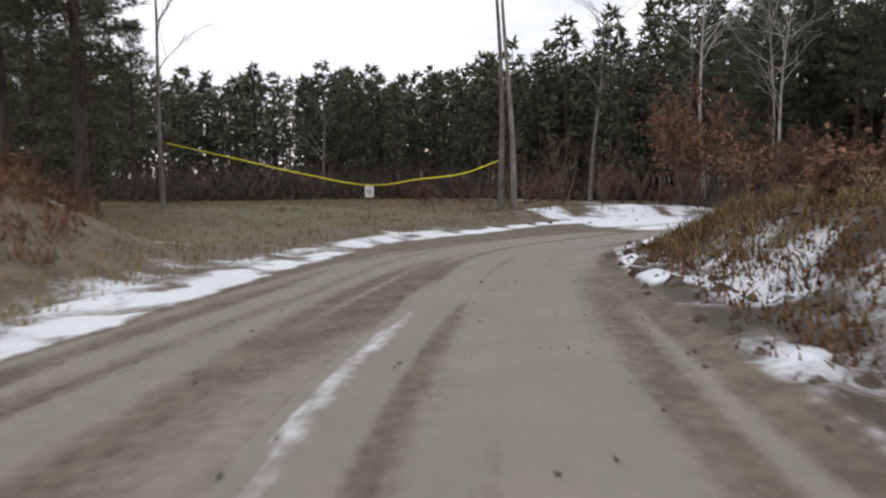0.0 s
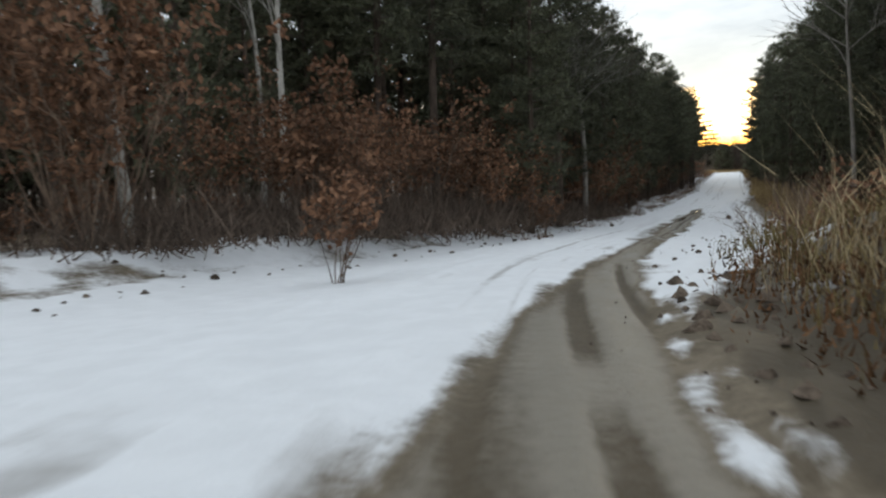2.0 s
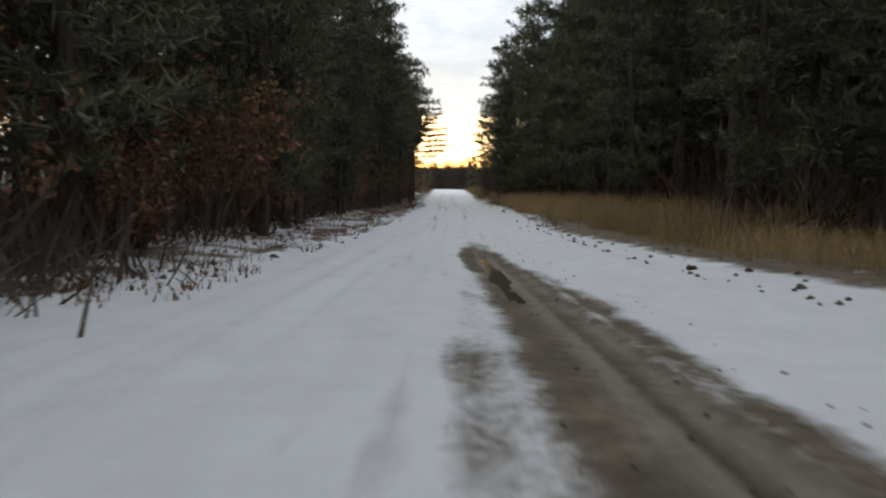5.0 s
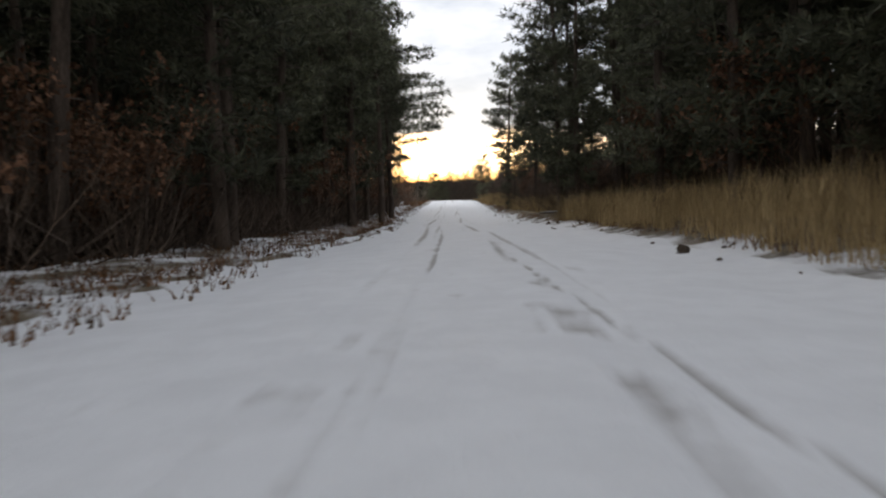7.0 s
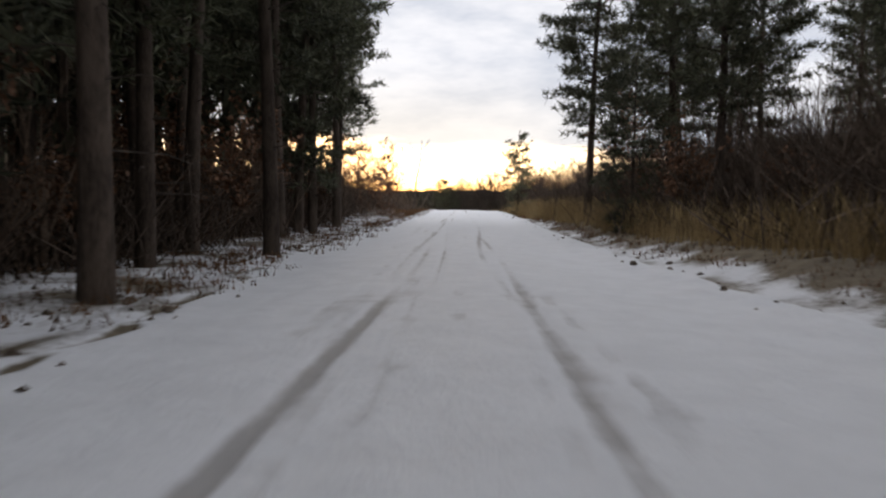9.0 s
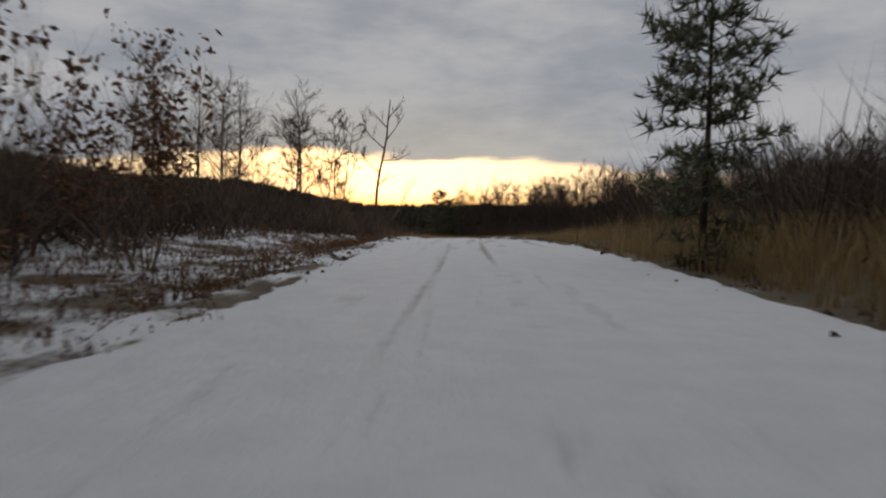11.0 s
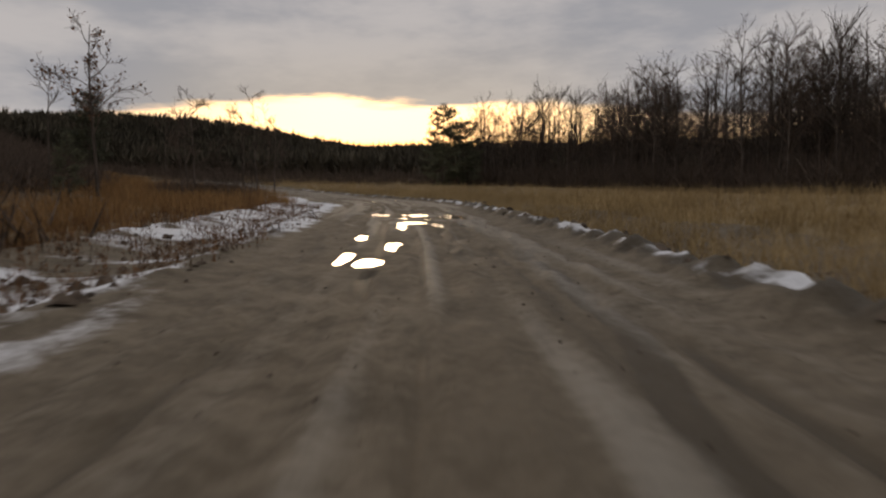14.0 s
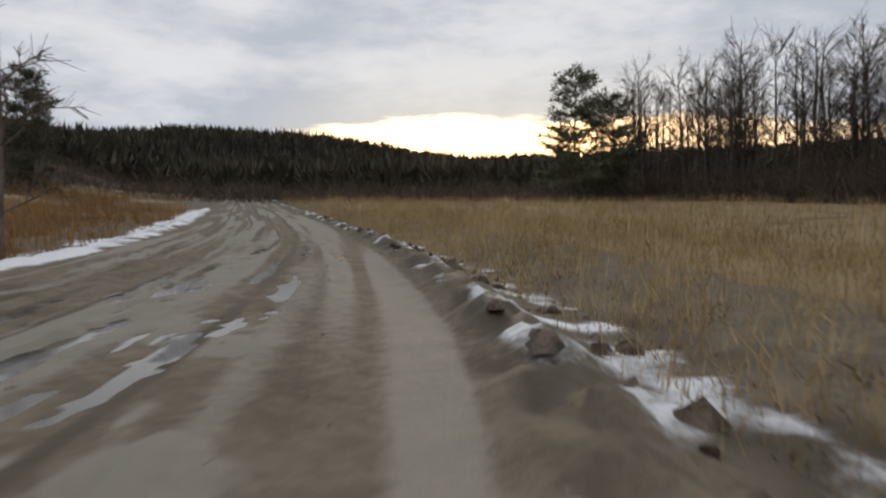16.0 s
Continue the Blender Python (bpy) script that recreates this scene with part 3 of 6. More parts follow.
    wet = np.maximum(wet, 0.7 * brown * step(lane2 + 0.4 * fine, 0.36, 0.56) * (1 - step(s, 244, 250)))
    wet = np.maximum(wet, 0.75 * window(s, 252, 264, 2) * window(d1, np.interp(s, (255, 261), (0.85, 1.25)), np.interp(s, (255, 261), (1.15, 1.5)), 0.1))
    wear = np.maximum(wear, window(s, 98, 112, 3) * (0.75 * window(d + 0.1 * fine, 0.64, 0.86, 0.07) * step(lane2 + 0.5 * fine, 0.25, 0.5) + 0.8 * window(d + 0.06 * fine + 0.04 * (s - 104), 1.06, 1.12, 0.03)))
    wear = np.maximum(wear, 1.1 * window(s, 110, 122, 2) * window(d + 0.05 * fine, -0.36, -0.30, 0.03) * step(lane2 + 0.4 * fine, 0.2, 0.4))
    faint = step(value_noise(s / 5, d / 0.2, 1.0, 29, 3) + 0.7 * fine, 0.60, 0.85) * (1 - step(np.abs(d), 1.3, 2.0))
    wear = np.maximum(wear, 0.45 * window(s, 30, 198, 6) * faint)
    specks = step(value_noise(s / 2.2, d / 0.16, 1.0, 30, 3) + 0.9 * fine, 0.56, 0.82) * (1 - step(np.abs(d - 0.3), 1.5, 2.1))
    wear = np.maximum(wear, 0.7 * window(s, 192, 232, 5) * specks)
    wear = np.maximum(wear, 0.12 * window(s, 85, 215, 6) * (1 - step(np.abs(d), 1.0, 1.7)) * lane2)
    return np.stack([snow, ice, wet, wear], -1)


def rut_lines(s, d):
    """Narrow ruts that wheels have pressed into the thawed road, wandering and breaking off."""
    out = 0 * s
    for k, (at, half) in enumerate(((-1.25, 0.07), (-0.72, 0.10), (-0.1, 0.05), (0.45, 0.11), (0.95, 0.06), (1.5, 0.09))):
        wander = 0.3 * (value_noise(s, 0 * s + 7 * k, 9, 71 + k, 3) - 0.5) + 0.05 * (value_noise(s, d, 0.6, 81, 2) - 0.5)
        there = step(value_noise(s, 0 * s + 3 * k, 5, 91 + k, 3), 0.34, 0.54)
        out = np.maximum(out, there * (1 - step(np.abs(d - at - wander), 0.5 * half, 1.5 * half)))
    return out * np.maximum(step(s, 236, 250), 0.85 * window(s, 22, 84, 3))


# standing water: distance along, to the right, half length, half width
POOLS = ((275.8, -0.92, 1.2, 0.32), (275.1, 0.30, 0.95, 0.44), (274.3, 1.45, 1.6, 0.5), (270.9, -0.08, 0.75, 0.40), (273.3, -0.18, 0.4, 0.16), (272.6, 0.5, 0.35, 0.15),
         (269.2, -0.34, 1.5, 0.14), (269.8, 0.57, 0.9, 0.14), (269.9, 1.16, 0.9, 0.13), (264.3, -0.5, 1.0, 0.13), (266.4, -1.12, 0.9, 0.15),
         (261.8, -0.75, 0.55, 0.22), (262.6, -1.1, 1.1, 0.12), (298.2, 0.55, 2.6, 0.15), (303.4, 0.45, 2.4, 0.15), (295.2, -0.16, 1.1, 0.13), (294.6, 0.36, 1.2, 0.13), (293.2, 0.74, 1.0, 0.09),
         (292.6, 0.95, 1.1, 0.09), (296.9, 1.0, 1.4, 0.10), (299.2, 1.32, 1.6, 0.10), (294.4, 1.28, 0.9, 0.08), (309.0, 0.75, 2.6, 0.15), (309.5, 1.75, 2.4, 0.15),
         (308.0, 2.35, 1.8, 0.14), (304.9, 1.3, 1.8, 0.11), (297.9, -0.30, 1.0, 0.10), (301.3, -0.55, 1.5, 0.11), (303.6, 0.0, 1.6, 0.10), (302.3, 1.75, 2.2, 0.11), (294.6, -1.15, 0.7, 0.10), (294.0, -1.58, 0.6, 0.08), (66.0, 0.62, 3.2, 0.12), (76.5, 0.68, 3.2, 0.11))

pool_rng = np.random.default_rng(171)
POOLS += tuple((pool_rng.uniform(291.5, 304), pool_rng.uniform(-0.6, 1.6), pool_rng.uniform(0.25, 0.8), pool_rng.uniform(0.06, 0.1)) for k in range(22))


def pool_depth(s, d, pool):
    """Above 0 inside the pool's ragged outline."""
    at, side, long, wide = pool
    broken = step(s, 284, 290) * (1.5 * (value_noise(s, d / 0.8, 0.30, 38, 2) - 0.5) - 0.12)
    return 1 - np.hypot((s - at) / long, (d - side) / wide) + 0.8 * (value_noise(s / 1.6, d / 0.7, 0.5, 37, 3) - 0.5) - 0.08 + broken


def pool_level(s, d):
    return np.interp(s, LINE_S, LINE[:, 2]) - 0.012 * d**2 - 0.012


def road_height(s, d, cover):
    x, y = along(s, d)
    le, re = left_edge(s), right_edge(s)
    base = np.interp(s, LINE_S, LINE[:, 2])
    out = np.maximum(-d - le, d - re)
    lane = value_noise(s / 9, d / 0.33, 1.0, 23, 2) - 0.5
    rut = value_noise(s / 7, d / 0.22, 1.0, 35, 2) - 0.5
    pits = value_noise(s, d, 1.6, 31, 3) - 0.5
    z = base - 0.012 * np.minimum(d**2, 16) + 0.05 * np.clip(cover[..., 0], 0, 1) + 0.035 * lane * (1 - 0.6 * np.clip(cover[..., 0], 0, 1))
    z = z - 0.03 * cover[..., 3] + (0.012 + 0.03 * np.clip(cover[..., 0], 0, 1)) * (value_noise(s, d, 0.45, 33, 3) - 0.5)
    wetland = step(s, 248, 262) * (1 - step(s, 312, 330))
    chop = value_noise(s / 0.6, d / 0.19, 1.0, 36, 2) - 0.5
    z = z + wetland * (0.05 * pits + (0.04 * lane + 0.05 * rut + 0.13 * chop) * (1 - step(np.abs(d), 1.8, 2.8))) + 0.05 * (lane + rut) * window(s, 30, 84, 4)
    z = z - 0.035 * rut_lines(s, d) * (1 - np.clip(cover[..., 0], 0, 1))
    berm = np.exp(-((out - 0.45) / 0.4) ** 2) * (0.02 + 0.34 * value_noise(s, d, 0.32, 32, 3)) * (0.55 + 0.55 * step(s, 205, 220) * step(d, 0, 1))
    off = land(x.ravel(), y.ravel(), s.ravel(), d.ravel()).reshape(s.shape) + 0.02
    w = step(out, 0.2, 2.2)
    z = z * (1 - w) + off * w + berm
    z = np.asarray(z, float)
    hollow = np.full(z.shape, -9.0)
    for pool in POOLS:
        near = np.nonzero((np.abs(s - pool[0]) < 1.8 * pool[2]) & (np.abs(d - pool[1]) < 1.8 * pool[3] + 0.2))
        if len(near[0]):
            hollow[near] = np.maximum(hollow[near], pool_depth(s[near], d[near], pool))
    level = pool_level(s, d)
    z = np.where(hollow > 0, np.minimum(z, level - 0.008 - 0.03 * np.clip(hollow, 0, 0.6)), np.where(hollow > -9, np.maximum(z, level + 0.012), z))
    wide = 1.8 * window(s, 15, 36, 4) * step(-d, 0, 1)
    return x, y, z - 0.10 * step(np.abs(d), 6.6 + wide, 7.4 + wide) - 0.3 * step(np.abs(d), 7.4 + wide, 8.0 + wide)


rows_s = np.r_[np.arange(-11.5, 50, 0.28), np.arange(50, 84, 0.2), np.arange(84, 200, 0.32), np.arange(200, 250, 0.22), np.arange(250, 314, 0.15), np.arange(314, 340, 0.3), np.arange(340, 420, 1.0)]
cols_d = np.r_[np.arange(-9.2, -7.4, 0.3), np.arange(-7.4, -4.6, 0.2), np.arange(-4.6, -2.8, 0.15), np.arange(-2.8, 2.8, 0.065), np.arange(2.8, 4.2, 0.10), np.arange(4.2, 7.6, 0.3)]
gs, gd = np.meshgrid(rows_s, cols_d, indexing="ij")
road_cov = road_cover(gs, gd)
rx, ry, rz = road_height(gs, gd, road_cov)
road = tagged(new("road", grid_mesh("road", rx, ry, rz, ROAD_MAT, road_cov)), "rutted dirt road with slush, ice and packed snow", "road", kind="structure")

# puddles: one sheet of still water a hollow
for pool in POOLS:
    i0, i1 = np.searchsorted(rows_s, (pool[0] - 1.7 * pool[2], pool[0] + 1.7 * pool[2]))
    j0, j1 = np.searchsorted(cols_d, (pool[1] - 1.7 * pool[3] - 0.08, pool[1] + 1.7 * pool[3] + 0.08))
    sub_s, sub_d = gs[i0:i1, j0:j1], gd[i0:i1, j0:j1]
    wet_there = pool_depth(sub_s, sub_d, pool) > 0
    corner, faces = {}, []
    for a in range(wet_there.shape[0] - 1):
        for b in range(wet_there.shape[1] - 1):
            if wet_there[a:a + 2, b:b + 2].any():
                faces.append([corner.setdefault(k, len(corner)) for k in ((a, b), (a, b + 1), (a + 1, b + 1), (a + 1, b))])
    level = pool_level(sub_s, sub_d)
    verts = [(rx[a + i0, b + j0], ry[a + i0, b + j0], level[a, b]) for a, b in corner]
    tagged(new("puddle", mesh("puddle", verts, faces, WATER, True)), "shallow muddy puddle in the road's ruts, mirroring the sky", "puddle", group="puddles in the road", kind="structure")

# ---- the ground ----
def spaced(centre_low, centre_high, fine, far_low, far_high):
    mid = list(np.arange(centre_low, centre_high, fine))
    lo, v, g = [], centre_low, fine
    while v > far_low:
        g *= 1.13
        v -= g
        lo.append(v)
    hi, v, g = [], mid[-1], fine
    while v < far_high:
        g *= 1.13
        v += g
        hi.append(v)
    return np.array(lo[::-1] + mid + hi)


gx, gy = np.meshgrid(spaced(-75, 22, 1.1, -2600, 2600), spaced(-25, 345, 1.1, -2600, 3200), indexing="ij")
fs, fd = nearest(gx.ravel(), gy.ravel())
fs, fd = fs.reshape(gx.shape), fd.reshape(gx.shape)
gz = land(gx.ravel(), gy.ravel(), fs.ravel(), fd.ravel()).reshape(gx.shape)
wide = 1.8 * window(fs, 15, 36, 4) * step(-fd, 0, 1)
gz = gz - 0.45 * (1 - step(np.abs(fd), 5.8 + wide, 6.9 + wide)) * (1 - step(fs, 405, 415))
blot = value_noise(gx, gy, 2.2, 41, 4)
blot2 = value_noise(gx, gy, 9, 42, 2)
g_snow = (0.30 + 1.0 * (blot - 0.5)) * step(fs, 26, 34) * (1 - step(fs, 255, 285))
g_snow = g_snow + 0.30 * window(fs, 22, 62, 5) * step(-fd, 3, 5) * (1 - step(-fd, 8, 12))
g_snow = g_snow + 0.24 * window(fs, 80, 215, 10) * step(-fd, 2, 4) * (1 - step(-fd, 14, 30))
g_snow = g_snow - 0.45 * step(fd, 3.6, 4.8) * step(fs, 50, 66) - 0.55 * step(fd, 2.5, 3.5) * step(fs, 176, 190)
g_snow = g_snow + 0.12 * window(fs, 200, 258, 8) * step(-fd, 2, 4) * (1 - step(-fd, 9, 14))
g_snow = np.maximum(g_snow, (0.46 + 1.2 * (blot - 0.5)) * (1 - step(np.hypot(gx + 12, gy + 2.4), 4, 7)))
g_snow = np.maximum(g_snow, (0.26 + 1.0 * (blot - 0.5)) * window(fs, -5, 13, 4) * window(fd, 1, 5, 1))
g_wet = (1 - step(fs, 20, 30)) * step(-fd, 0, 2) * (0.2 + 0.8 * blot2)
g_straw = 1.1 * step(fd, 2.5, 4) * step(fs, 192, 212) * step(blot, 0.2, 0.5) + 0.7 * window(-fd, 7, 24, 2) * step(fs, 236, 255) * step(blot2, 0.35, 0.6)
ground_cov = np.stack([g_snow, g_straw, g_wet, 0 * gx], -1)
ground = tagged(new("ground", grid_mesh("ground", gx, gy, gz, GROUND_MAT, ground_cov)), "brown leaf litter and dead grass with patchy snow", "ground", kind="structure")

# ---- growing things ----
def part(name, data, parent, label=""):
    ob = new(name, data)
    ob.parent = parent
    if label:
        ob["label"] = label
    return ob


def limb(path, radii, sides=6):
    """Rings of a tapered limb along a path: verts and faces; one side: a hair-thin twig."""
    path = np.asarray(path, float)
    verts, faces = [], []
    if sides == 1:
        a = np.cross(path[-1] - path[0], (0.31 * math.sin(1e3 * path[0][0]), 0.95, 0.42 * math.cos(1e3 * path[0][1])))
        a /= np.linalg.norm(a) + 1e-9
        return [path[0] - radii[0] * a, path[0] + radii[0] * a, path[-1] + radii[-1] * a, path[-1] - radii[-1] * a], [(0, 1, 2, 3)]
    for i, p in enumerate(path):
        t = path[min(i + 1, len(path) - 1)] - path[max(i - 1, 0)]
        t /= np.linalg.norm(t) + 1e-9
        a = np.cross(t, (0.31, 0.95, 0.12) if abs(t[1]) < 0.9 else (1, 0, 0))
        a /= np.linalg.norm(a)
        b = np.cross(t, a)
        for k in range(sides):
            w = 2 * math.pi * k / sides
            verts.append(p + radii[i] * (math.cos(w) * a + math.sin(w) * b))
    for i in range(len(path) - 1):
        for k in range(sides):
            k2 = (k + 1) % sides
            faces.append((i * sides + k, i * sides + k2, (i + 1) * sides + k2, (i + 1) * sides + k))
    return verts, faces


class Limbs:
    def __init__(self):
        self.verts, self.faces = [], []

    def add(self, path, radii, sides=6):
        v, f = limb(path, radii, sides)
        n = len(self.verts)
        self.verts += [tuple(p) for p in v]
        self.faces += [tuple(i + n for i in face) for face in f]


def unit(v):
    return v / (np.linalg.norm(v, axis=-1, keepdims=True) + 1e-9)


def tufts(rng, centres, ways, blades, length, width):
    """Needle tufts: thin triangles that fan out from each centre, leaning its way."""
    n = len(centres)
    c, w = np.repeat(centres, blades, 0), np.repeat(ways, blades, 0)
    dirs = unit(unit(rng.normal(size=(n * blades, 3))) + 0.7 * w)
    side = unit(np.cross(dirs, rng.normal(size=(n * blades, 3))))
    size = (length * rng.uniform(0.6, 1.25, n * blades))[:, None]
    tip = c + dirs * size
    mid = c + dirs * size * 0.55
    half = side * width * rng.uniform(0.6, 1.3, n * blades)[:, None]
    del mid
    return np.stack([c + half, c - half, tip], 1)


def make_pine(seed, height=13.0, radius=0.17, crown_from=0.35, reach=2.3, thin=1.0, dead=14, long=()):
    rng = np.random.default_rng(seed)
    root = new("pine_tree")
    wood = Limbs()
    lean = rng.normal(size=2) * 0.02
    zs = np.linspace(-0.3, height, 12)
    bend = np.stack([lean[0] * zs + 0.06 * np.sin(zs / 3 + seed), lean[1] * zs + 0.06 * np.cos(zs / 2.6 + seed), zs], 1)
    wood.add(bend, [radius * (1.0 - 0.88 * max(z, 0) / height) + (0.10 * radius if i == 0 else 0) for i, z in enumerate(zs)], 8)
    at = lambda z: np.array([np.interp(z, zs, bend[:, k]) for k in range(3)])  # noqa: E731
    boughs = Limbs()
    centres, ways = [], []

    def bough(z, a, ln, rise):
        out = np.array([math.cos(a), math.sin(a), 0.0])
        p0 = at(z)
        p1, p2 = p0 + out * ln * 0.5 + (0, 0, rise * ln * 0.35), p0 + out * ln + (0, 0, rise * ln * 0.85)
        boughs.add([p0, p1, p2], [0.028, 0.018, 0.006], 3)
        side = np.array([-out[1], out[0], 0.0])
        for q in np.linspace(0.35, 1.0, max(3, int(ln / 0.30))):
            base = p0 + (p1 - p0) * min(1, 2 * q) + (p2 - p1) * max(0, 2 * q - 1)
            for sgn in (-1, 0, 1):
                off = side * sgn * (0.14 + 0.26 * ln * (1.15 - q) * rng.uniform(0.5, 1.0)) + out * 0.12 * abs(sgn)
                centres.append(base + off + rng.normal(size=3) * 0.07)
                ways.append(unit(out * 0.7 + side * sgn * 0.5 + (0, 0, 0.65)))

    for z, a, ln in long:
        bough(z, radians(a), ln, 0.05)
    z = height * crown_from
    while z < height - 0.25:
        u = (z / height - crown_from) / (1 - crown_from)
        span = reach * (0.30 + 0.95 * u ** 0.5) * (1 - u) ** 0.62 * 1.15 + 0.18
        for k in range(int(rng.integers(3, 6) * max(1.0, thin))):
            if rng.uniform() > 0.92 * thin:
                continue
            bough(z + rng.uniform(-0.2, 0.2), rng.uniform(0, 2 * math.pi), span * rng.uniform(0.55, 1.2), 0.05 + 0.55 * u + rng.normal() * 0.1)
        z += rng.uniform(0.36, 0.52)
    centres.append(at(height)), ways.append(np.array([0, 0, 1.0]))
    for k in range(dead):
        z, a, ln = rng.uniform(0.08, crown_from + 0.1) * height, rng.uniform(0, 2 * math.pi), rng.uniform(0.4, 1.5)
        p0, out = at(z), np.array([math.cos(a), math.sin(a), 0.0])
        boughs.add([p0, p0 + out * ln * 0.6 + (0, 0, 0.02), p0 + out * ln + (0, 0, -0.12)], [0.018, 0.012, 0.004], 3)
    needles = tufts(rng, np.array(centres), np.array(ways), 8, 0.42, 0.028)
    part("trunk", mesh("pine_trunk", wood.verts, wood.faces, BARK_PINE, True), root)
    bv, sticks = np.array(boughs.verts), []
    for f in boughs.faces:
        sticks += [bv[[f[0], f[1], f[2]]], bv[[f[0], f[2], f[3]]]]
    crown = tri_mesh("pine_crown", np.concatenate([needles, np.array(sticks)]), NEEDLES)
    crown.materials.append(BARK_DARK)
    crown.polygons.foreach_set("material_index", np.r_[np.zeros(len(needles)), np.ones(len(sticks))].astype(np.int32))
    part("crown", crown, root, "dark green tufted needles")
    return root


def branch_out(rng, limbs, p, way, length, radius, depth, spread=0.55, up=0.15, sides=4, tips=None, least=0.0):
    radius = max(radius, least * (1 + 0.8 * depth))
    n = 4 if depth > 1 else 2 if depth else 1
    pts, w = [p], way
    for i in range(n):
        w = unit(w + rng.normal(size=3) * 0.13 + np.array([0, 0, up * 0.3]))
        pts.append(pts[-1] + w * length / n)
    limbs.add(pts, [radius * (1 - 0.6 * i / n) for i in range(n + 1)], sides if depth else 1)
    if tips is not None and depth <= 1:
        tips += pts[1:]
    if depth == 0:
        return
    for k in range(int(rng.integers(3, 5 if sides == 3 else 6)) + (4 if depth == 1 else 0)):
        q = rng.uniform(0.3, 1.0)
        i = min(int(q * n), n - 1)
        base = pts[i] + (pts[i + 1] - pts[i]) * (q * n - i)
        axis = unit(np.cross(w, rng.normal(size=3)))
        turn = unit(w * math.cos(spread) + axis * math.sin(spread * rng.uniform(0.7, 1.5)) + np.array([0, 0, up]))
        branch_out(rng, limbs, base, turn, length * rng.uniform(0.38, 0.66), radius * 0.42 * (1.15 - 0.3 * q), depth - 1, spread, up, 3, tips, least)


def make_bare_tree(seed, height=12.0, radius=0.13, fork=0.35, bark=BARK_GREY, depth=3, name="bare_tree", spread=0.55, stems=1, leaves=0, crown_bark=None, least=0.0, many=1.25):
    rng = np.random.default_rng(seed)
    root = new(name)
    wood, twigs, tips = Limbs(), Limbs(), []
    for stem in range(stems):
        tilt = rng.normal(size=2) * (0.03 if stems == 1 else 0.16)
        zs = np.linspace(-0.3, height * rng.uniform(0.85, 1.0), 10)
        px = np.stack([tilt[0] * zs + 0.12 * np.sin(zs / 2.1 + seed + stem), tilt[1] * zs + 0.1 * np.cos(zs / 2.7 + seed), zs], 1)
        r0 = radius * (1 if stems == 1 else rng.uniform(0.6, 1))
        wood.add(px, [r0 * (1 - 0.9 * max(z, 0) / zs[-1]) + 0.008 for z in zs], 7)
        for k in range(int(height * many / stems ** 0.5)):
            u = fork + (0.98 - fork) * rng.uniform() ** 0.8
            p = np.array([np.interp(u * zs[-1], zs, px[:, j]) for j in range(3)])
            a = rng.uniform(0, 2 * math.pi)
            way = unit(np.array([math.cos(a), math.sin(a), rng.uniform(0.35, 1.2)]))
            branch_out(rng, twigs, p, way, height * 0.29 * (1.25 - 0.75 * u) * rng.uniform(0.6, 1.15), r0 * 0.42 * (1.1 - u * 0.7), depth - 1, spread, 0.15, 4, tips, least)
    part("trunk", mesh("bare_trunk", wood.verts, wood.faces, bark, True), root)
    part("crown", mesh("bare_crown", twigs.verts, twigs.faces, crown_bark or bark, True), root)
    if leaves:
        part("foliage", leaf_mesh(rng, np.array(tips), leaves, 0.10, OAK_LEAF), root, "withered brown leaves")
    return root


def leaf_mesh(rng, tips, count, size, mat):
    c = tips[rng.integers(0, len(tips), count)] + rng.normal(size=(count, 3)) * 0.10
    a = unit(rng.normal(size=(count, 3)))
    b = unit(np.cross(a, rng.normal(size=(count, 3))))
    s = size * rng.uniform(0.6, 1.4, (count, 1))
    q = [c - a * s * 0.9, c + b * s * 0.5, c + a * s * 0.9, c - b * s * 0.5]
    return tri_mesh("leaves", np.concatenate([np.stack([q[0], q[1], q[2]], 1), np.stack([q[0], q[2], q[3]], 1)]), mat)


def make_shrub(seed, height=2.2, stems=14, leaves=0, name="shrub", wide=0.7, leaf=0.085):
    """Thin stems from one foot that fork, with or without withered leaves."""
    rng = np.random.default_rng(seed)
    root = new(name)
    wood, tips = Limbs(), []
    for k in range(stems):
        a, r = rng.uniform(0, 2 * math.pi), rng.uniform(0, 0.3) * height
        p = np.array([0.35 * r * math.cos(a), 0.35 * r * math.sin(a), -0.1])
        way = unit(np.array([math.cos(a) * wide * rng.uniform(0.1, 0.9), math.sin(a) * wide * rng.uniform(0.1, 0.9), 1.0]))
        branch_out(rng, wood, p, way, height * rng.uniform(0.55, 1.0), 0.013 * height ** 0.5, 2 if height > 1.2 else 1, 0.5, 0.2, 3, tips)
    part("framework", mesh("shrub_framework", wood.verts, wood.faces, TWIG, False), root)
    if leaves:
        part("foliage", leaf_mesh(rng, np.array(tips), leaves, leaf, OAK_LEAF), root, "curled brown leaves")
    return root


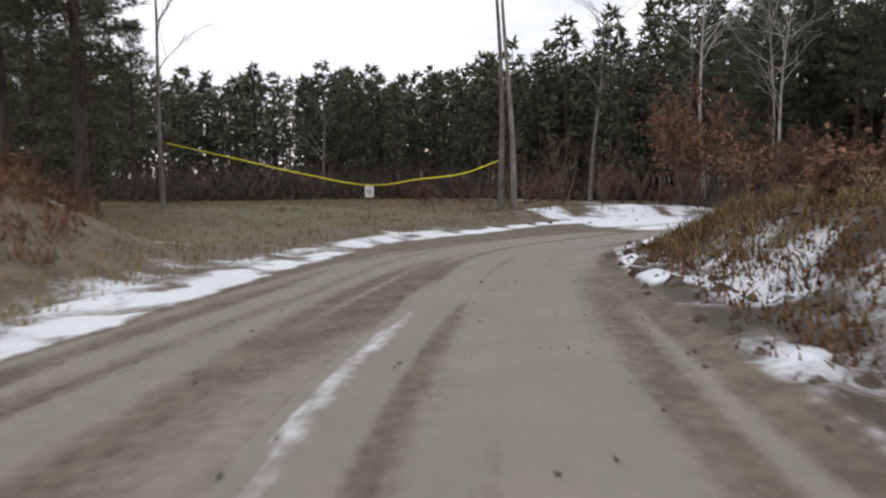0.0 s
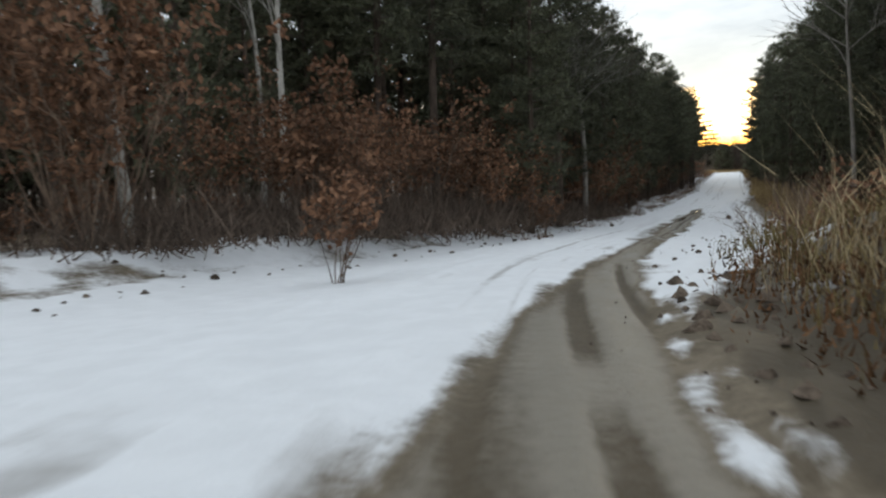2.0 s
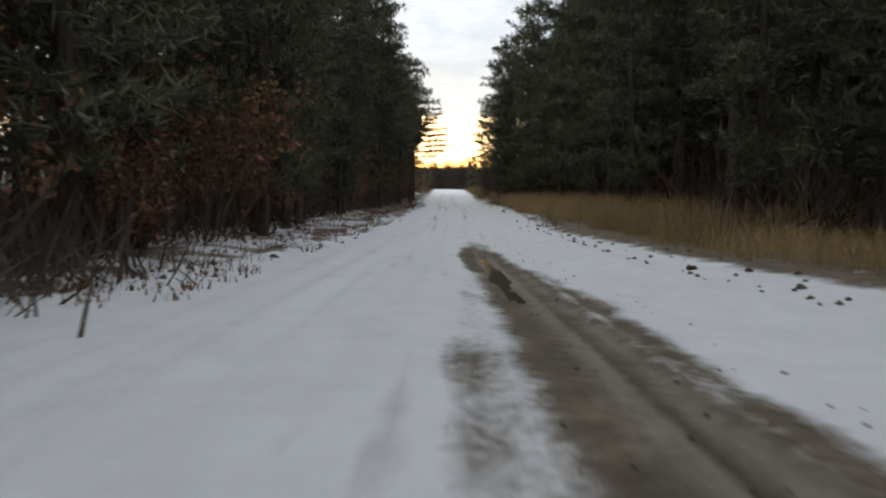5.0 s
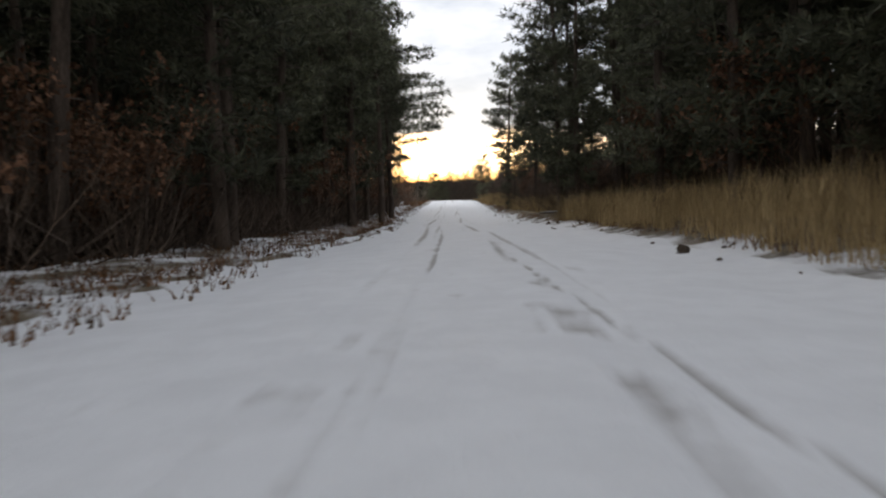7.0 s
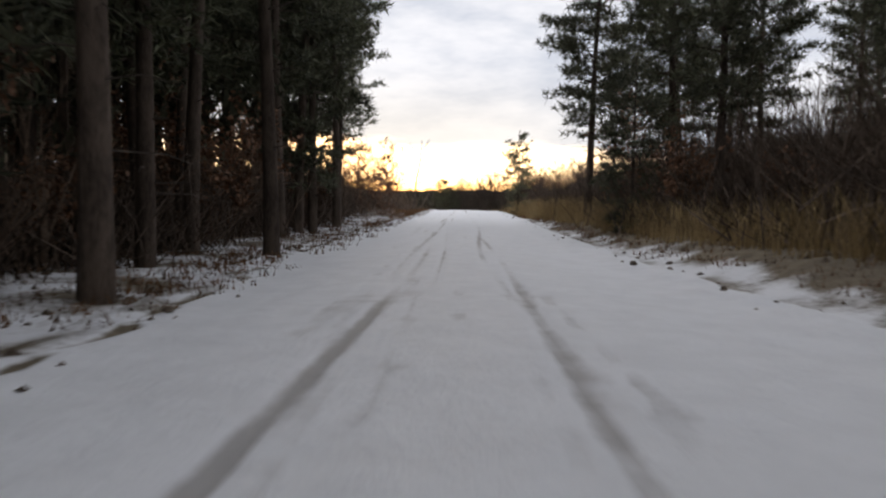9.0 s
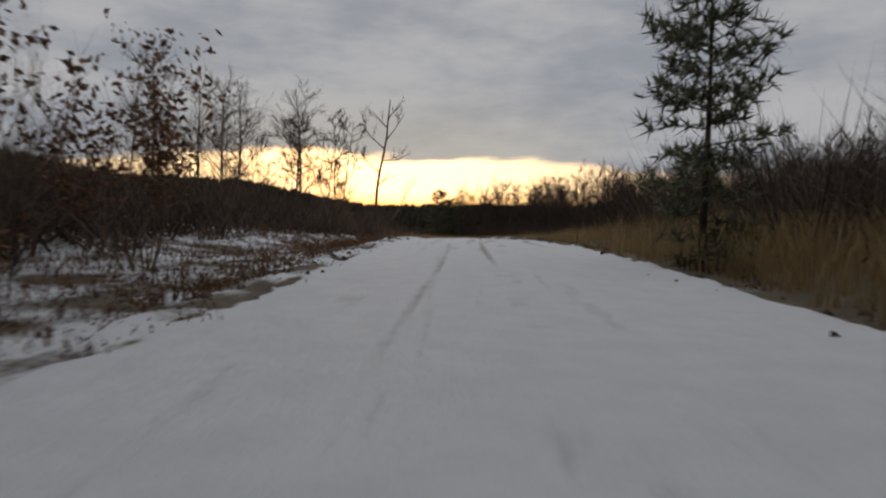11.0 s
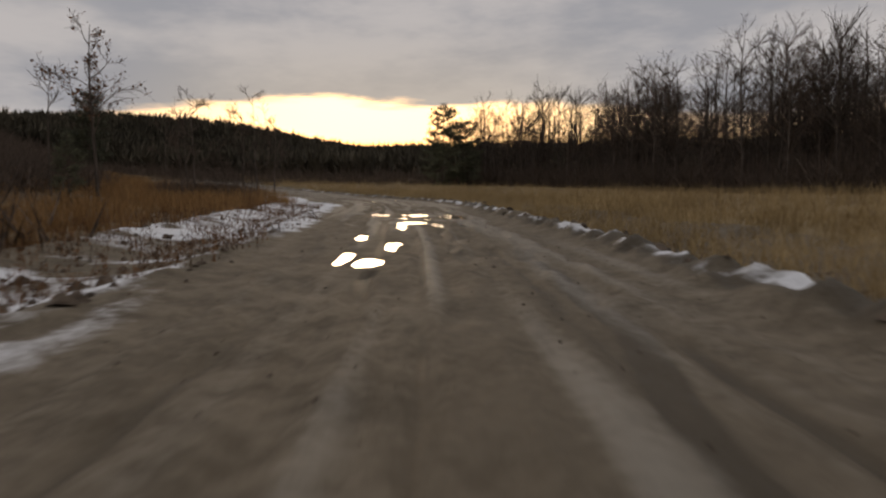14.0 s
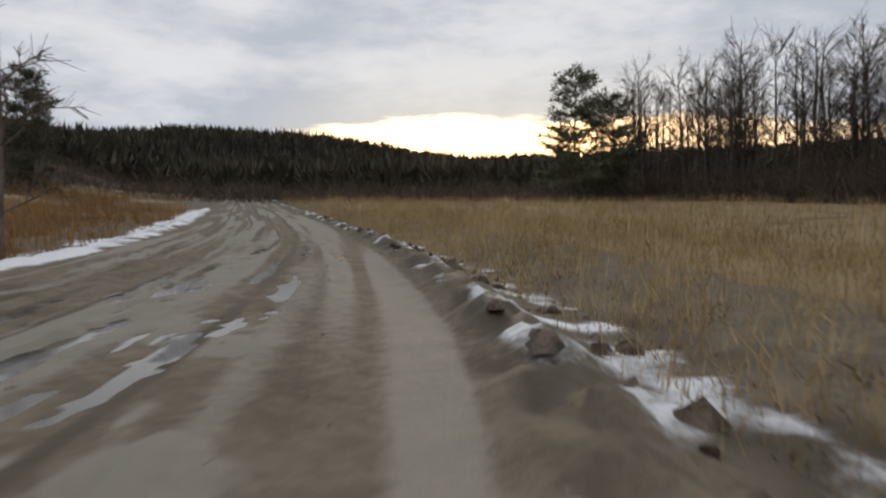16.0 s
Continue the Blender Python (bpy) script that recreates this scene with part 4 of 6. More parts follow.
def blades(rng, x, y, z, tall, width, lean, count):
    """Clumps of grass at places: count blades each, bent in two."""
    n = len(x)
    bx, by = np.repeat(x, count) + rng.normal(size=n * count) * 0.12, np.repeat(y, count) + rng.normal(size=n * count) * 0.12
    h = np.repeat(tall, count) * rng.uniform(0.45, 1.15, n * count)
    a = rng.uniform(0, 2 * math.pi, n * count)
    out = np.stack([np.cos(a), np.sin(a)], 1) * (lean * h * rng.uniform(0.1, 1, n * count))[:, None]
    f = rng.uniform(0, 2 * math.pi, n * count)
    side = np.stack([np.cos(f), np.sin(f), 0 * f], 1) * width * rng.uniform(0.6, 1.4, n * count)[:, None]
    foot = np.stack([bx, by, np.repeat(z, count) - 0.03], 1)
    mid = foot + np.stack([out[:, 0] * 0.35, out[:, 1] * 0.35, h * 0.62], 1)
    tip = foot + np.stack([out[:, 0], out[:, 1], h], 1)
    return np.concatenate([np.stack([foot - side, foot + side, mid], 1), np.stack([mid - side * 0.75, mid + side * 0.75, tip], 1)])


class Kind:
    """One built thing of a kind that stands at its first place; the next places get copies."""

    def __init__(self, make, variants, group="", category=""):
        self.makers, self.first, self.group, self.category = make, [None] * variants, group, category

    def put(self, variant, x, y, label, size=1.0, turn=0.0, sink=0.0, tilt=(0, 0)):
        z = float(ground_height(x, y)[0]) - sink
        m = pose(x, y, z, tilt[0], tilt[1], turn)
        ob = self.first[variant]
        if ob is None:
            ob = self.first[variant] = self.makers(variant)
            ob.scale = (1, 1, 1)
            ob.matrix_basis = m
            made = ob
        else:
            made = copy_thing(ob, m)
        made.scale = (size, size, size)
        return tagged(made, label, self.category, self.group)


def scatter(rng, n, s_range, d_range, gap, keep=None):
    """Places along the road, not nearer to one another than gap."""
    out = []
    cell = {}
    for s, d in zip(rng.uniform(*s_range, n), rng.uniform(*d_range, n)):
        if keep is not None and not keep(s, d):
            continue
        x, y = (float(v) for v in along(s, d))
        k = (int(x // gap), int(y // gap))
        near = [q for i in (-1, 0, 1) for j in (-1, 0, 1) for q in cell.get((k[0] + i, k[1] + j), ())]
        if any((x - a) ** 2 + (y - b) ** 2 < gap * gap for a, b in near):
            continue
        cell.setdefault(k, []).append((x, y))
        out.append((s, d, x, y))
    return out



# ---- trees: the nearest are things, the rest of the woods is one sheet of stuff ----
rng = np.random.default_rng(7)
PINE_FORMS = ((17.0, 0.20, 0.36, 2.1, 1.0, 18), (15.5, 0.18, 0.28, 2.2, 1.0, 14), (18.5, 0.23, 0.42, 2.4, 0.9, 20), (15.0, 0.17, 0.10, 2.3, 1.0, 8), (18.0, 0.28, 0.30, 3.2, 0.8, 14), (8.0, 0.11, 0.05, 1.9, 1.0, 2), (8.5, 0.12, 0.04, 2.5, 1.7, 0),
              (16.0, 0.2, 0.45, 2.6, 0.8, 12, ((6.3, 0, 4.3), (6.9, 12, 4.0), (7.4, -14, 4.4), (8.2, 5, 3.9), (8.9, 25, 3.4), (9.6, -20, 3.6), (5.6, -6, 3.6), (10.4, 8, 3.2))),
              (17.0, 0.22, 0.27, 2.9, 1.5, 12))
pines = Kind(lambda k: make_pine(100 + k, *PINE_FORMS[k]), len(PINE_FORMS), "pines along the road", "tree")
far_pines = []
EDGE_PINE, DEEP_PINE = "dark green pine at the edge of the woods", "tall dark pine with a bare lower trunk in the woods"


def wood_of_pines(places, forms, near, size=(0.85, 1.12)):
    """Pines at places; those for which near(s, d) holds are things."""
    for s, d, x, y in places:
        k, z, turn = int(rng.choice(forms)), rng.uniform(*size), rng.uniform(0, 360)
        if near(s, d):
            pines.put(k, x, y, EDGE_PINE if abs(d) < 9 else DEEP_PINE, z, turn)
        else:
            far_pines.append((x, y, PINE_FORMS[k][0] * z, PINE_FORMS[k][2]))


left_row = scatter(rng, 420, (48, 176), (-9.0, -4.0), 2.7, lambda s, d: 0 < -d - np.interp(s, (48, 75, 95, 118, 130, 176), (4.6, 4.6, 5.4, 5.0, 4.8, 5.2)) < 2.4)
wood_of_pines([q for q in left_row if q[0] < 96], (0, 1, 3, 3, 3), lambda s, d: True)
wood_of_pines([q for q in left_row if q[0] >= 96], (0, 1, 3, 1, 3), lambda s, d: True)
left_deep = scatter(rng, 1000, (50, 176), (-36, -9.0), 2.8, lambda s, d: -d < np.interp(s, (50, 85, 110, 176), (36, 34, 27, 25)))
wood_of_pines([q for q in left_deep if q[0] < 92], (0, 1, 2), lambda s, d: d > -14)
wood_of_pines([q for q in left_deep if q[0] >= 92], (2, 0, 1, 1), lambda s, d: d > -14)
wood_of_pines(scatter(rng, 160, (47, 143), (5.5, 11.5), 3.0, lambda s, d: 0 < d - (9.4 - 3.0 * (s - 47) / 70) < 2.4), (1, 3, 3, 3, 0), lambda s, d: True)
wood_of_pines(scatter(rng, 1060, (42, 145), (8, 46), 2.9, lambda s, d: d > 12.2 - 3.0 * (s - 47) / 70), (0, 1, 2), lambda s, d: d < 13)
wood_of_pines(scatter(rng, 320, (26, 58), (-48, -12.5), 2.9, lambda s, d: along(s, d)[1] > 31), (1, 3, 0), lambda s, d: d > -17, (0.75, 0.95))
for k in range(620):
    x, y = -44 - 42 * rng.uniform() ** 1.4, rng.uniform(-45, 46)
    if x > -47 - 0.16 * (40 - y):
        continue
    far_pines.append((x, y, rng.uniform(6.2, 9.0) * float(np.interp(y, (-45, 12, 26, 46), (1.28, 1.28, 1.45, 1.7))) * float(np.interp(x, (-90, -50), (1.15, 0.9))), 0.18))
for k in range(150):
    s, d = rng.uniform(100, 146), 10 + 34 * rng.uniform()
    x, y = (float(v) for v in along(s, d))
    far_pines.append((x, y, rng.uniform(11, 16), 0.15))
for k in range(170):
    s, d = rng.uniform(130, 178), -9 - 20 * rng.uniform() ** 1.2
    x, y = (float(v) for v in along(s, d))
    far_pines.append((x, y, rng.uniform(13, 17), 0.42))
for form, x, y, size, label in (
        (8, -20.3, 160.5, 0.85, "tall pine at the forest's edge beside the road"), (8, -17.9, 156.0, 0.85, "tall pine at the forest's edge beside the road"),
        (8, -14.5, 166.0, 0.85, "tall pine at the forest's edge beside the road"), (4, -10.5, 171.0, 0.82, "tall pine at the forest's edge beside the road"),
        (8, -12.9, 160.0, 0.8, "tall pine at the forest's edge beside the road"), (8, -6.0, 163.0, 0.85, "tall pine at the forest's edge beside the road"),
        (5, -22.4, 181.0, 0.75, "young bushy pine beside the clearing"), (1, -18.7, 148.0, 0.8, "pine at the mouth of the gap"), (5, -20.1, 151.6, 0.7, "young bushy pine beside the snowy road"),
        (0, -31.8, 134.0, 0.9, "tall pine beside the snowy road"), (4, -29.6, 128.5, 0.85, "tall pine reaching over the snowy road"), (2, -31.6, 145.0, 0.85, "tall pine beside the snowy road"), (2, -31.4, 153.5, 0.85, "tall pine at the end of the woods"), (4, -31.6, 161.0, 0.8, "tall pine at the end of the woods"), (0, -31.2, 124.0, 0.9, "tall pine beside the snowy road"),
        (1, -11.5, 148.0, 0.9, "pine at the mouth of the gap"), (0, -10.5, 153.5, 0.9, "pine at the mouth of the gap"), (1, -17.5, 170.0, 0.7, "pine at the mouth of the gap"), (3, -9.0, 160.0, 0.85, "pine at the mouth of the gap"), (3, -26.0, -3.4, 0.8, "pine beside the field"), (0, -29.0, -5.2, 0.8, "pine beside the field"), (3, -33.0, -4.2, 0.75, "pine beside the field"), (3, -30.5, -1.9, 0.7, "pine beside the field"), (3, -36.5, -2.4, 0.7, "pine beside the field"), (0, -38.0, -6.0, 0.75, "pine beside the field"), (3, -27.0, -7.4, 0.85, "pine beside the field"), (1, -41.0, -0.8, 0.62, "pine beside the field"), (4, -14.2, -2.9, 0.85, "thick pine trunk beside the field"),
        (2, -22.5, -3.4, 0.8, "pine beside the field"), (4, -20.5, -1.5, 0.72, "pine with spreading boughs beside the field"),
        (6, -88.2, 339.0, 1.35, "lone bushy pine on the hill"), (6, -38.8, 352.5, 1.45, "lone bushy pine before the bare trees"), (6, -35.0, 354.5, 1.2, "lone bushy pine before the bare trees")):
    pines.put(form, x, y, label, size, (x * 37) % 360)
for x, y, size, turn in ((-29.3, 137.0, 1.0, 0), (-29.8, 111.5, 1.05, 10), (-29.6, 144.5, 0.95, -25)):
    pines.put(7, x, y, "tall pine with long boughs reaching over the snowy road", size, turn)
pines.put(5, -50.8, 277.6, "small dark pine under a bare tree", 0.45, 30)



def cheap_pine(r, height, crown_from):
    """Triangles of a pine of the deep woods, standing at the origin."""
    zs = np.array([-0.3, height * 0.5, height])
    v, f = limb(np.stack([0 * zs, 0 * zs, zs], 1), [0.18, 0.12, 0.02], 5)
    v = np.array(v)
    wood = [v[[q[0], q[1], q[2]]] for q in f] + [v[[q[0], q[2], q[3]]] for q in f]
    n = 155
    u = r.uniform(0, 1, n) ** 0.8
    a = r.uniform(0, 2 * math.pi, n)
    out = (0.25 + 2.1 * (0.30 + 0.95 * u**0.5) * (1 - u) ** 0.62) * r.uniform(0.2, 1.0, n) ** 0.6
    c = np.stack([out * np.cos(a), out * np.sin(a), height * (crown_from + (1 - crown_from) * u)], 1)
    way = np.stack([np.cos(a), np.sin(a), np.full(n, 0.5)], 1)
    return np.array(wood), tufts(r, c, way, 3, 0.75, 0.15)


cheap = [cheap_pine(np.random.default_rng(50 + k), 1.0 * h, c) for k, (h, c) in enumerate(((15.0, 0.2), (13.0, 0.12), (16.0, 0.3), (16.0, 0.4)))]
wood_tris, leaf_tris = [], []
for k, (x, y, height, clear) in enumerate(far_pines):
    form = 3 if x < -30 and y > 84 and k % 3 == 0 else k % 3
    w, l = cheap[form]
    sc = height / (15.0, 13.0, 16.0, 16.0)[form]
    a = rng.uniform(0, 2 * math.pi)
    turn = np.array([[math.cos(a), math.sin(a), 0], [-math.sin(a), math.cos(a), 0], [0, 0, 1]]) * sc
    at = np.array([x, y, float(ground_height(x, y)[0])])
    wood_tris.append(w @ turn + at)
    leaf_tris.append(l @ turn + at)
deep_woods = tri_mesh("deep_pine_woods", np.concatenate(leaf_tris + wood_tris), NEEDLES)
deep_woods.materials.append(BARK_PINE)
n_leaf = sum(len(q) for q in leaf_tris)
deep_woods.polygons.foreach_set("material_index", np.r_[np.zeros(n_leaf), np.ones(len(deep_woods.polygons) - n_leaf)].astype(np.int32))
tagged(new("deep_pine_woods", deep_woods), "dense dark pine woods behind the road's edge", "woods", kind="stuff")

BARE_FORMS = ((13, 0.15, 0.18), (11.5, 0.13, 0.15), (14, 0.17, 0.22), (10, 0.11, 0.12), (12.5, 0.14, 0.2))
bare = Kind(lambda k: make_bare_tree(300 + k, *BARE_FORMS[k], BARK_DARK, crown_bark=BRUSH_BACKLIT, spread=0.6, least=0.010, many=2.5), len(BARE_FORMS), "bare trees round the clearing", "tree")
ROW = ((236, 281, 298, 330, 348, 364), (36, 15, 2, -10, -17, -36))
for k in range(100):
    y = 238 + 126 * (k / 99) ** 0.9
    x = np.interp(y, *ROW) + 20 * rng.uniform() ** 1.5
    bare.put(k % 5, x, y + rng.uniform(-2, 2) + 2, "leafless grey tree in the row behind the field", rng.uniform(0.9, 1.2), rng.uniform(0, 360))
for k, (x, y, size) in enumerate(((-34.8, 199.5, 0.5), (-38, 210, 0.6),
                                 (-43, 214, 0.6), (-47, 222, 0.62), (-41, 203, 0.6), (-52, 240, 0.5), (-57, 251, 0.5), (-63, 262, 0.55), (-97, 350, 0.7),
                                 (-37, 196, 0.5), (-45, 206, 0.7), (-50, 213, 0.6))):
    bare.put(k % 5, x, y, "leafless tree on the brushy slope", size, 77 * k)

# the ridge's far woods
ridge = []
for k in range(12500):
    x, y = (rng.uniform(-420, 330), rng.uniform(395, 700)) if k < 8500 else (rng.uniform(-240, -60), rng.uniform(385, 500))
    h, n = rng.uniform(4.5, 8.5), 20
    w = rng.uniform(1.6, 3.0)
    a, u = rng.uniform(0, 2 * math.pi, n), rng.uniform(0.08, 0.75, n)
    foot = np.stack([0.5 * w * np.cos(a), 0.5 * w * np.sin(a), u * h * 0.8], 1)
    tip = foot + np.stack([w * np.cos(a) * (1.1 - u), w * np.sin(a) * (1.1 - u), h * rng.uniform(0.15, 0.42, n)], 1)
    side = np.stack([-np.sin(a), np.cos(a), rng.uniform(-0.4, 0.4, n)], 1) * rng.uniform(0.25, 0.6, n)[:, None]
    ridge.append((x, y, np.stack([foot - side, foot + side, tip], 1)))
heights = ground_height(np.array([q[0] for q in ridge]), np.array([q[1] for q in ridge]))
tris = np.concatenate([q[2] + (q[0], q[1], z - 0.5) for q, z in zip(ridge, heights)])
RIDGE_MAT = plain("far_woods", (0.046, 0.042, 0.031), (0.092, 0.08, 0.058), 0.05, 0.95, 0.1, relief=0, island=0.4)
tagged(new("ridge_woods", tri_mesh("ridge_woods", tris, RIDGE_MAT)), "dark mixed woods on the far ridge", "woods", kind="stuff")

# ---- brush ----
leafy = Kind(lambda k: make_shrub(500 + k, (2.6, 1.7, 3.4, 1.2)[k], (9, 8, 10, 8)[k], (1100, 650, 1500, 420)[k], "oak_shrub", 0.7), 4, "brown-leaved shrubs at the wood's edge", "shrub")
twiggy = Kind(lambda k: make_shrub(540 + k, (2.0, 2.8, 1.4)[k], (7, 8, 7)[k], 0, "brush_shrub", 0.75), 3, "leafless brush", "shrub")
LEAFY, TWIGGY = "young oak shrub with withered brown leaves", "tangled leafless brush shrub"
for s, d, x, y in scatter(rng, 460, (44, 190), (-10.5, -4.0), 1.7, lambda s, d: -d > np.interp(s, (44, 75, 95, 150, 190), (4.2, 4.4, 6.0, 5.6, 4.4))):
    kind, k = (leafy, int(rng.choice((0, 1, 2, 3)))) if rng.uniform() < 0.6 - 0.25 * (s > 100) else (twiggy, int(rng.integers(0, 3)))
    kind.put(k, x, y, LEAFY if kind is leafy else TWIGGY, rng.uniform(0.7, 1.2), rng.uniform(0, 360))
for s, d, x, y in scatter(rng, 150, (24, 52), (-17, -9.0), 1.6):
    if rng.uniform() < 0.25:
        leafy.put(int(rng.choice((1, 3))), x, y, LEAFY, rng.uniform(0.6, 1.0), rng.uniform(0, 360))
    else:
        twiggy.put(int(rng.integers(0, 3)), x, y, TWIGGY, rng.uniform(0.6, 1.0), rng.uniform(0, 360))
for k, x, y, size in ((2, -28.7, 26.2, 1.15), (2, -27.6, 31.2, 0.85), (0, -27.9, 36.0, 0.9), (2, -31.5, 33.0, 1.0), (1, -23.0, 25.7, 0.75), (0, -26.9, 41.5, 0.9), (1, -24.9, 42.3, 0.65), (2, -29.8, 46.5, 1.1)):
    leafy.put(k, x, y, LEAFY, size, 50 * x)
for s, d, x, y in scatter(rng, 220, (44, 170), (6.8, 12), 1.9, lambda s, d: d > 9.0 - 2.4 * (s - 47) / 70):
    kind, k = (leafy, int(rng.choice((1, 3, 0)))) if rng.uniform() < 0.3 else (twiggy, int(rng.integers(0, 3)))
    kind.put(k, x, y, LEAFY if kind is leafy else TWIGGY, rng.uniform(0.7, 1.2), rng.uniform(0, 360))
for s, d, x, y in scatter(rng, 300, (180, 262), (-15, -3.8), 1.6, lambda s, d: d < -6.3 - 0.05 * max(0, s - 235)):
    twiggy.put(int(rng.integers(0, 3)), x, y, TWIGGY, rng.uniform(0.6, 1.05), rng.uniform(0, 360))
for s, d, kind, k, size in ((34, 3.0, twiggy, 2, 0.55), (36, 3.5, twiggy, 2, 0.75), (38, 3.3, twiggy, 2, 0.6), (39.5, 4.0, twiggy, 2, 0.9), (42, 4.3, leafy, 3, 0.6), (35, 4.6, leafy, 3, 0.6), (44, 4.8, twiggy, 2, 0.9), (46.5, 5.6, twiggy, 2, 0.8), (49, 6.2, twiggy, 2, 0.8), (52, 6.4, leafy, 3, 0.8)):
    x, y = (float(v) for v in along(s, d))
    kind.put(k, x, y, LEAFY if kind is leafy else TWIGGY, size, 40 * s)
for x, y in ((-32.6, 208.5), (-33.8, 208.8), (-32.0, 210.7), (-34.5, 211.0), (-33.4, 207.2)):
    twiggy.put(0, x, y, TWIGGY, 0.9, 70 * x)
for s, d, x, y in scatter(rng, 90, (1, 40), (2.8, 7.5), 1.2, lambda s, d: d > 2.8 + 1.2 * (s > 17)):
    kind, k = (leafy, int(rng.choice((1, 3)))) if rng.uniform() < 0.4 + 0.3 * (s > 17) else (twiggy, 2)
    kind.put(k, x, y, LEAFY if kind is leafy else TWIGGY, rng.uniform(0.55, 0.9) * (0.85 if s > 17 else 1), rng.uniform(0, 360))
for x, y, size in ((-13.6, -3.4, 0.5), (-11.0, -3.6, 0.45), (-14.4, -2.0, 0.5), (-12.4, -1.6, 0.4), (-10.2, -2.6, 0.4), (-15.2, -3.8, 0.55)):
    leafy.put(3 if x > -13 else 1, x, y, "low bracken and brown shrub on the snowy heap", size, 90 * x)


def brush_sheet(name, places, tall, label, seed, thick=0.03, per=28, mat=BRUSH_BACKLIT):
    """Far brush that nobody could count: thin crossing twigs."""
    r = np.random.default_rng(seed)
    x, y = places
    n = len(x)
    z = ground_height(x, y)
    px, py, pz = np.repeat(x, per) + r.normal(size=n * per) * 0.9, np.repeat(y, per) + r.normal(size=n * per) * 0.9, np.repeat(z, per)
    h = np.repeat(tall * r.uniform(0.5, 1.15, n), per) * r.uniform(0.3, 1.1, n * per)
    foot = np.stack([px, py, pz - 0.1 + 0.25 * h * r.uniform(0, 1, n * per)], 1)
    way = unit(np.stack([r.normal(size=n * per) * 0.55, r.normal(size=n * per) * 0.55, r.uniform(0.4, 1.2, n * per)], 1))
    side = unit(np.cross(way, r.normal(size=(n * per, 3)))) * (thick * r.uniform(0.6, 1.6, n * per))[:, None]
    tip = foot + way * h[:, None]
    return tagged(new(name, tri_mesh(name, np.stack([foot - side, foot + side, tip], 1), mat)), label, "brush", kind="stuff")


def strip_places(n, s_range, d_range, seed, keep=None):
    r = np.random.default_rng(seed)
    s, d = r.uniform(*s_range, n), r.uniform(*d_range, n)
    if keep is not None:
        ok = keep(s, d)
        s, d = s[ok], d[ok]
    return along(s, d)


r2 = np.random.default_rng(91)
by = r2.uniform(225, 375, 2800)
bx = np.interp(by, *ROW) - 3 + 26 * r2.uniform(0, 1, 2800) ** 1.2
brush_sheet("field_brush", (bx, by), 4.8, "belt of dark leafless brush behind the field", 92)
brush_sheet("hill_brush", strip_places(2600, (196, 400), (-70, -14), 93, lambda s, d: d < -16 - 0.02 * (s - 196)), 2.6, "dark brush over the western slope", 94)
brush_sheet("bank_brush", strip_places(1700, (176, 268), (-26, -7.5), 104), 1.9, "dark leafless brush on the bank", 105)
brush_sheet("forest_brush", strip_places(1500, (46, 178), (-26, -7), 95), 2.2, "leafless undergrowth between the pines", 96)
brush_sheet("forest_brush_east", strip_places(1500, (44, 178), (9, 30), 97, lambda s, d: d > 10.5 - 2.4 * (s - 47) / 70), 2.6, "leafless undergrowth between the pines", 98)
brush_sheet("corner_brush", strip_places(2400, (140, 205), (7.0, 46), 102), 3.9, "tall dark brush at the end of the woods", 103, 0.018, 36)
brush_sheet("edge_brush", strip_places(1700, (112, 184), (-11.5, -7.0), 107), 2.3, "dense dark brush under the pines' edge", 108, 0.016, 40)
brush_sheet("bank_edge_brush", strip_places(700, (36, 76), (-9.5, -4.6), 109, lambda s, d: -d > left_edge(s) + 0.2), 1.6, "dense dark brush under the pines' edge", 110, 0.014, 40)
brush_sheet("field_wood_brush", (-45 - 20 * r2.uniform(0, 1, 1500) ** 1.5 - 2, r2.uniform(-45, 44, 1500)), 3.0, "undergrowth at the foot of the wood", 99)
brush_sheet("roadside_brush", strip_places(200, (302, 312), (-13.5, -8.2), 141), 2.0, "dark leafless thicket beside the road", 142, 0.014, 34)
brush_sheet("gap_thicket", (r2.uniform(-15, -7, 620), r2.uniform(138, 164, 620)), 5.0, "tall dark leafless thicket behind the verge", 154, 0.022, 40)
brush_sheet("meadow_thicket", strip_places(700, (280, 330), (-34, -20), 143), 2.4, "dark leafless thicket behind the rusty grass", 144, 0.02, 30)
brush_sheet("far_clearing_brush", (r2.uniform(-150, 10, 1800), r2.uniform(355, 430, 1800)), 3.4, "dark brush at the end of the clearing", 101)

# ---- grass ----
def grass(name, places, tall, width, lean, count, mat, label, seed):
    r = np.random.default_rng(seed)
    x, y = places
    z = ground_height(x, y)
    return tagged(new(name, tri_mesh(name, blades(r, x, y, z, tall * r.uniform(0.6, 1.15, len(x)), width, lean, count), mat)), label, "grass", kind="stuff")


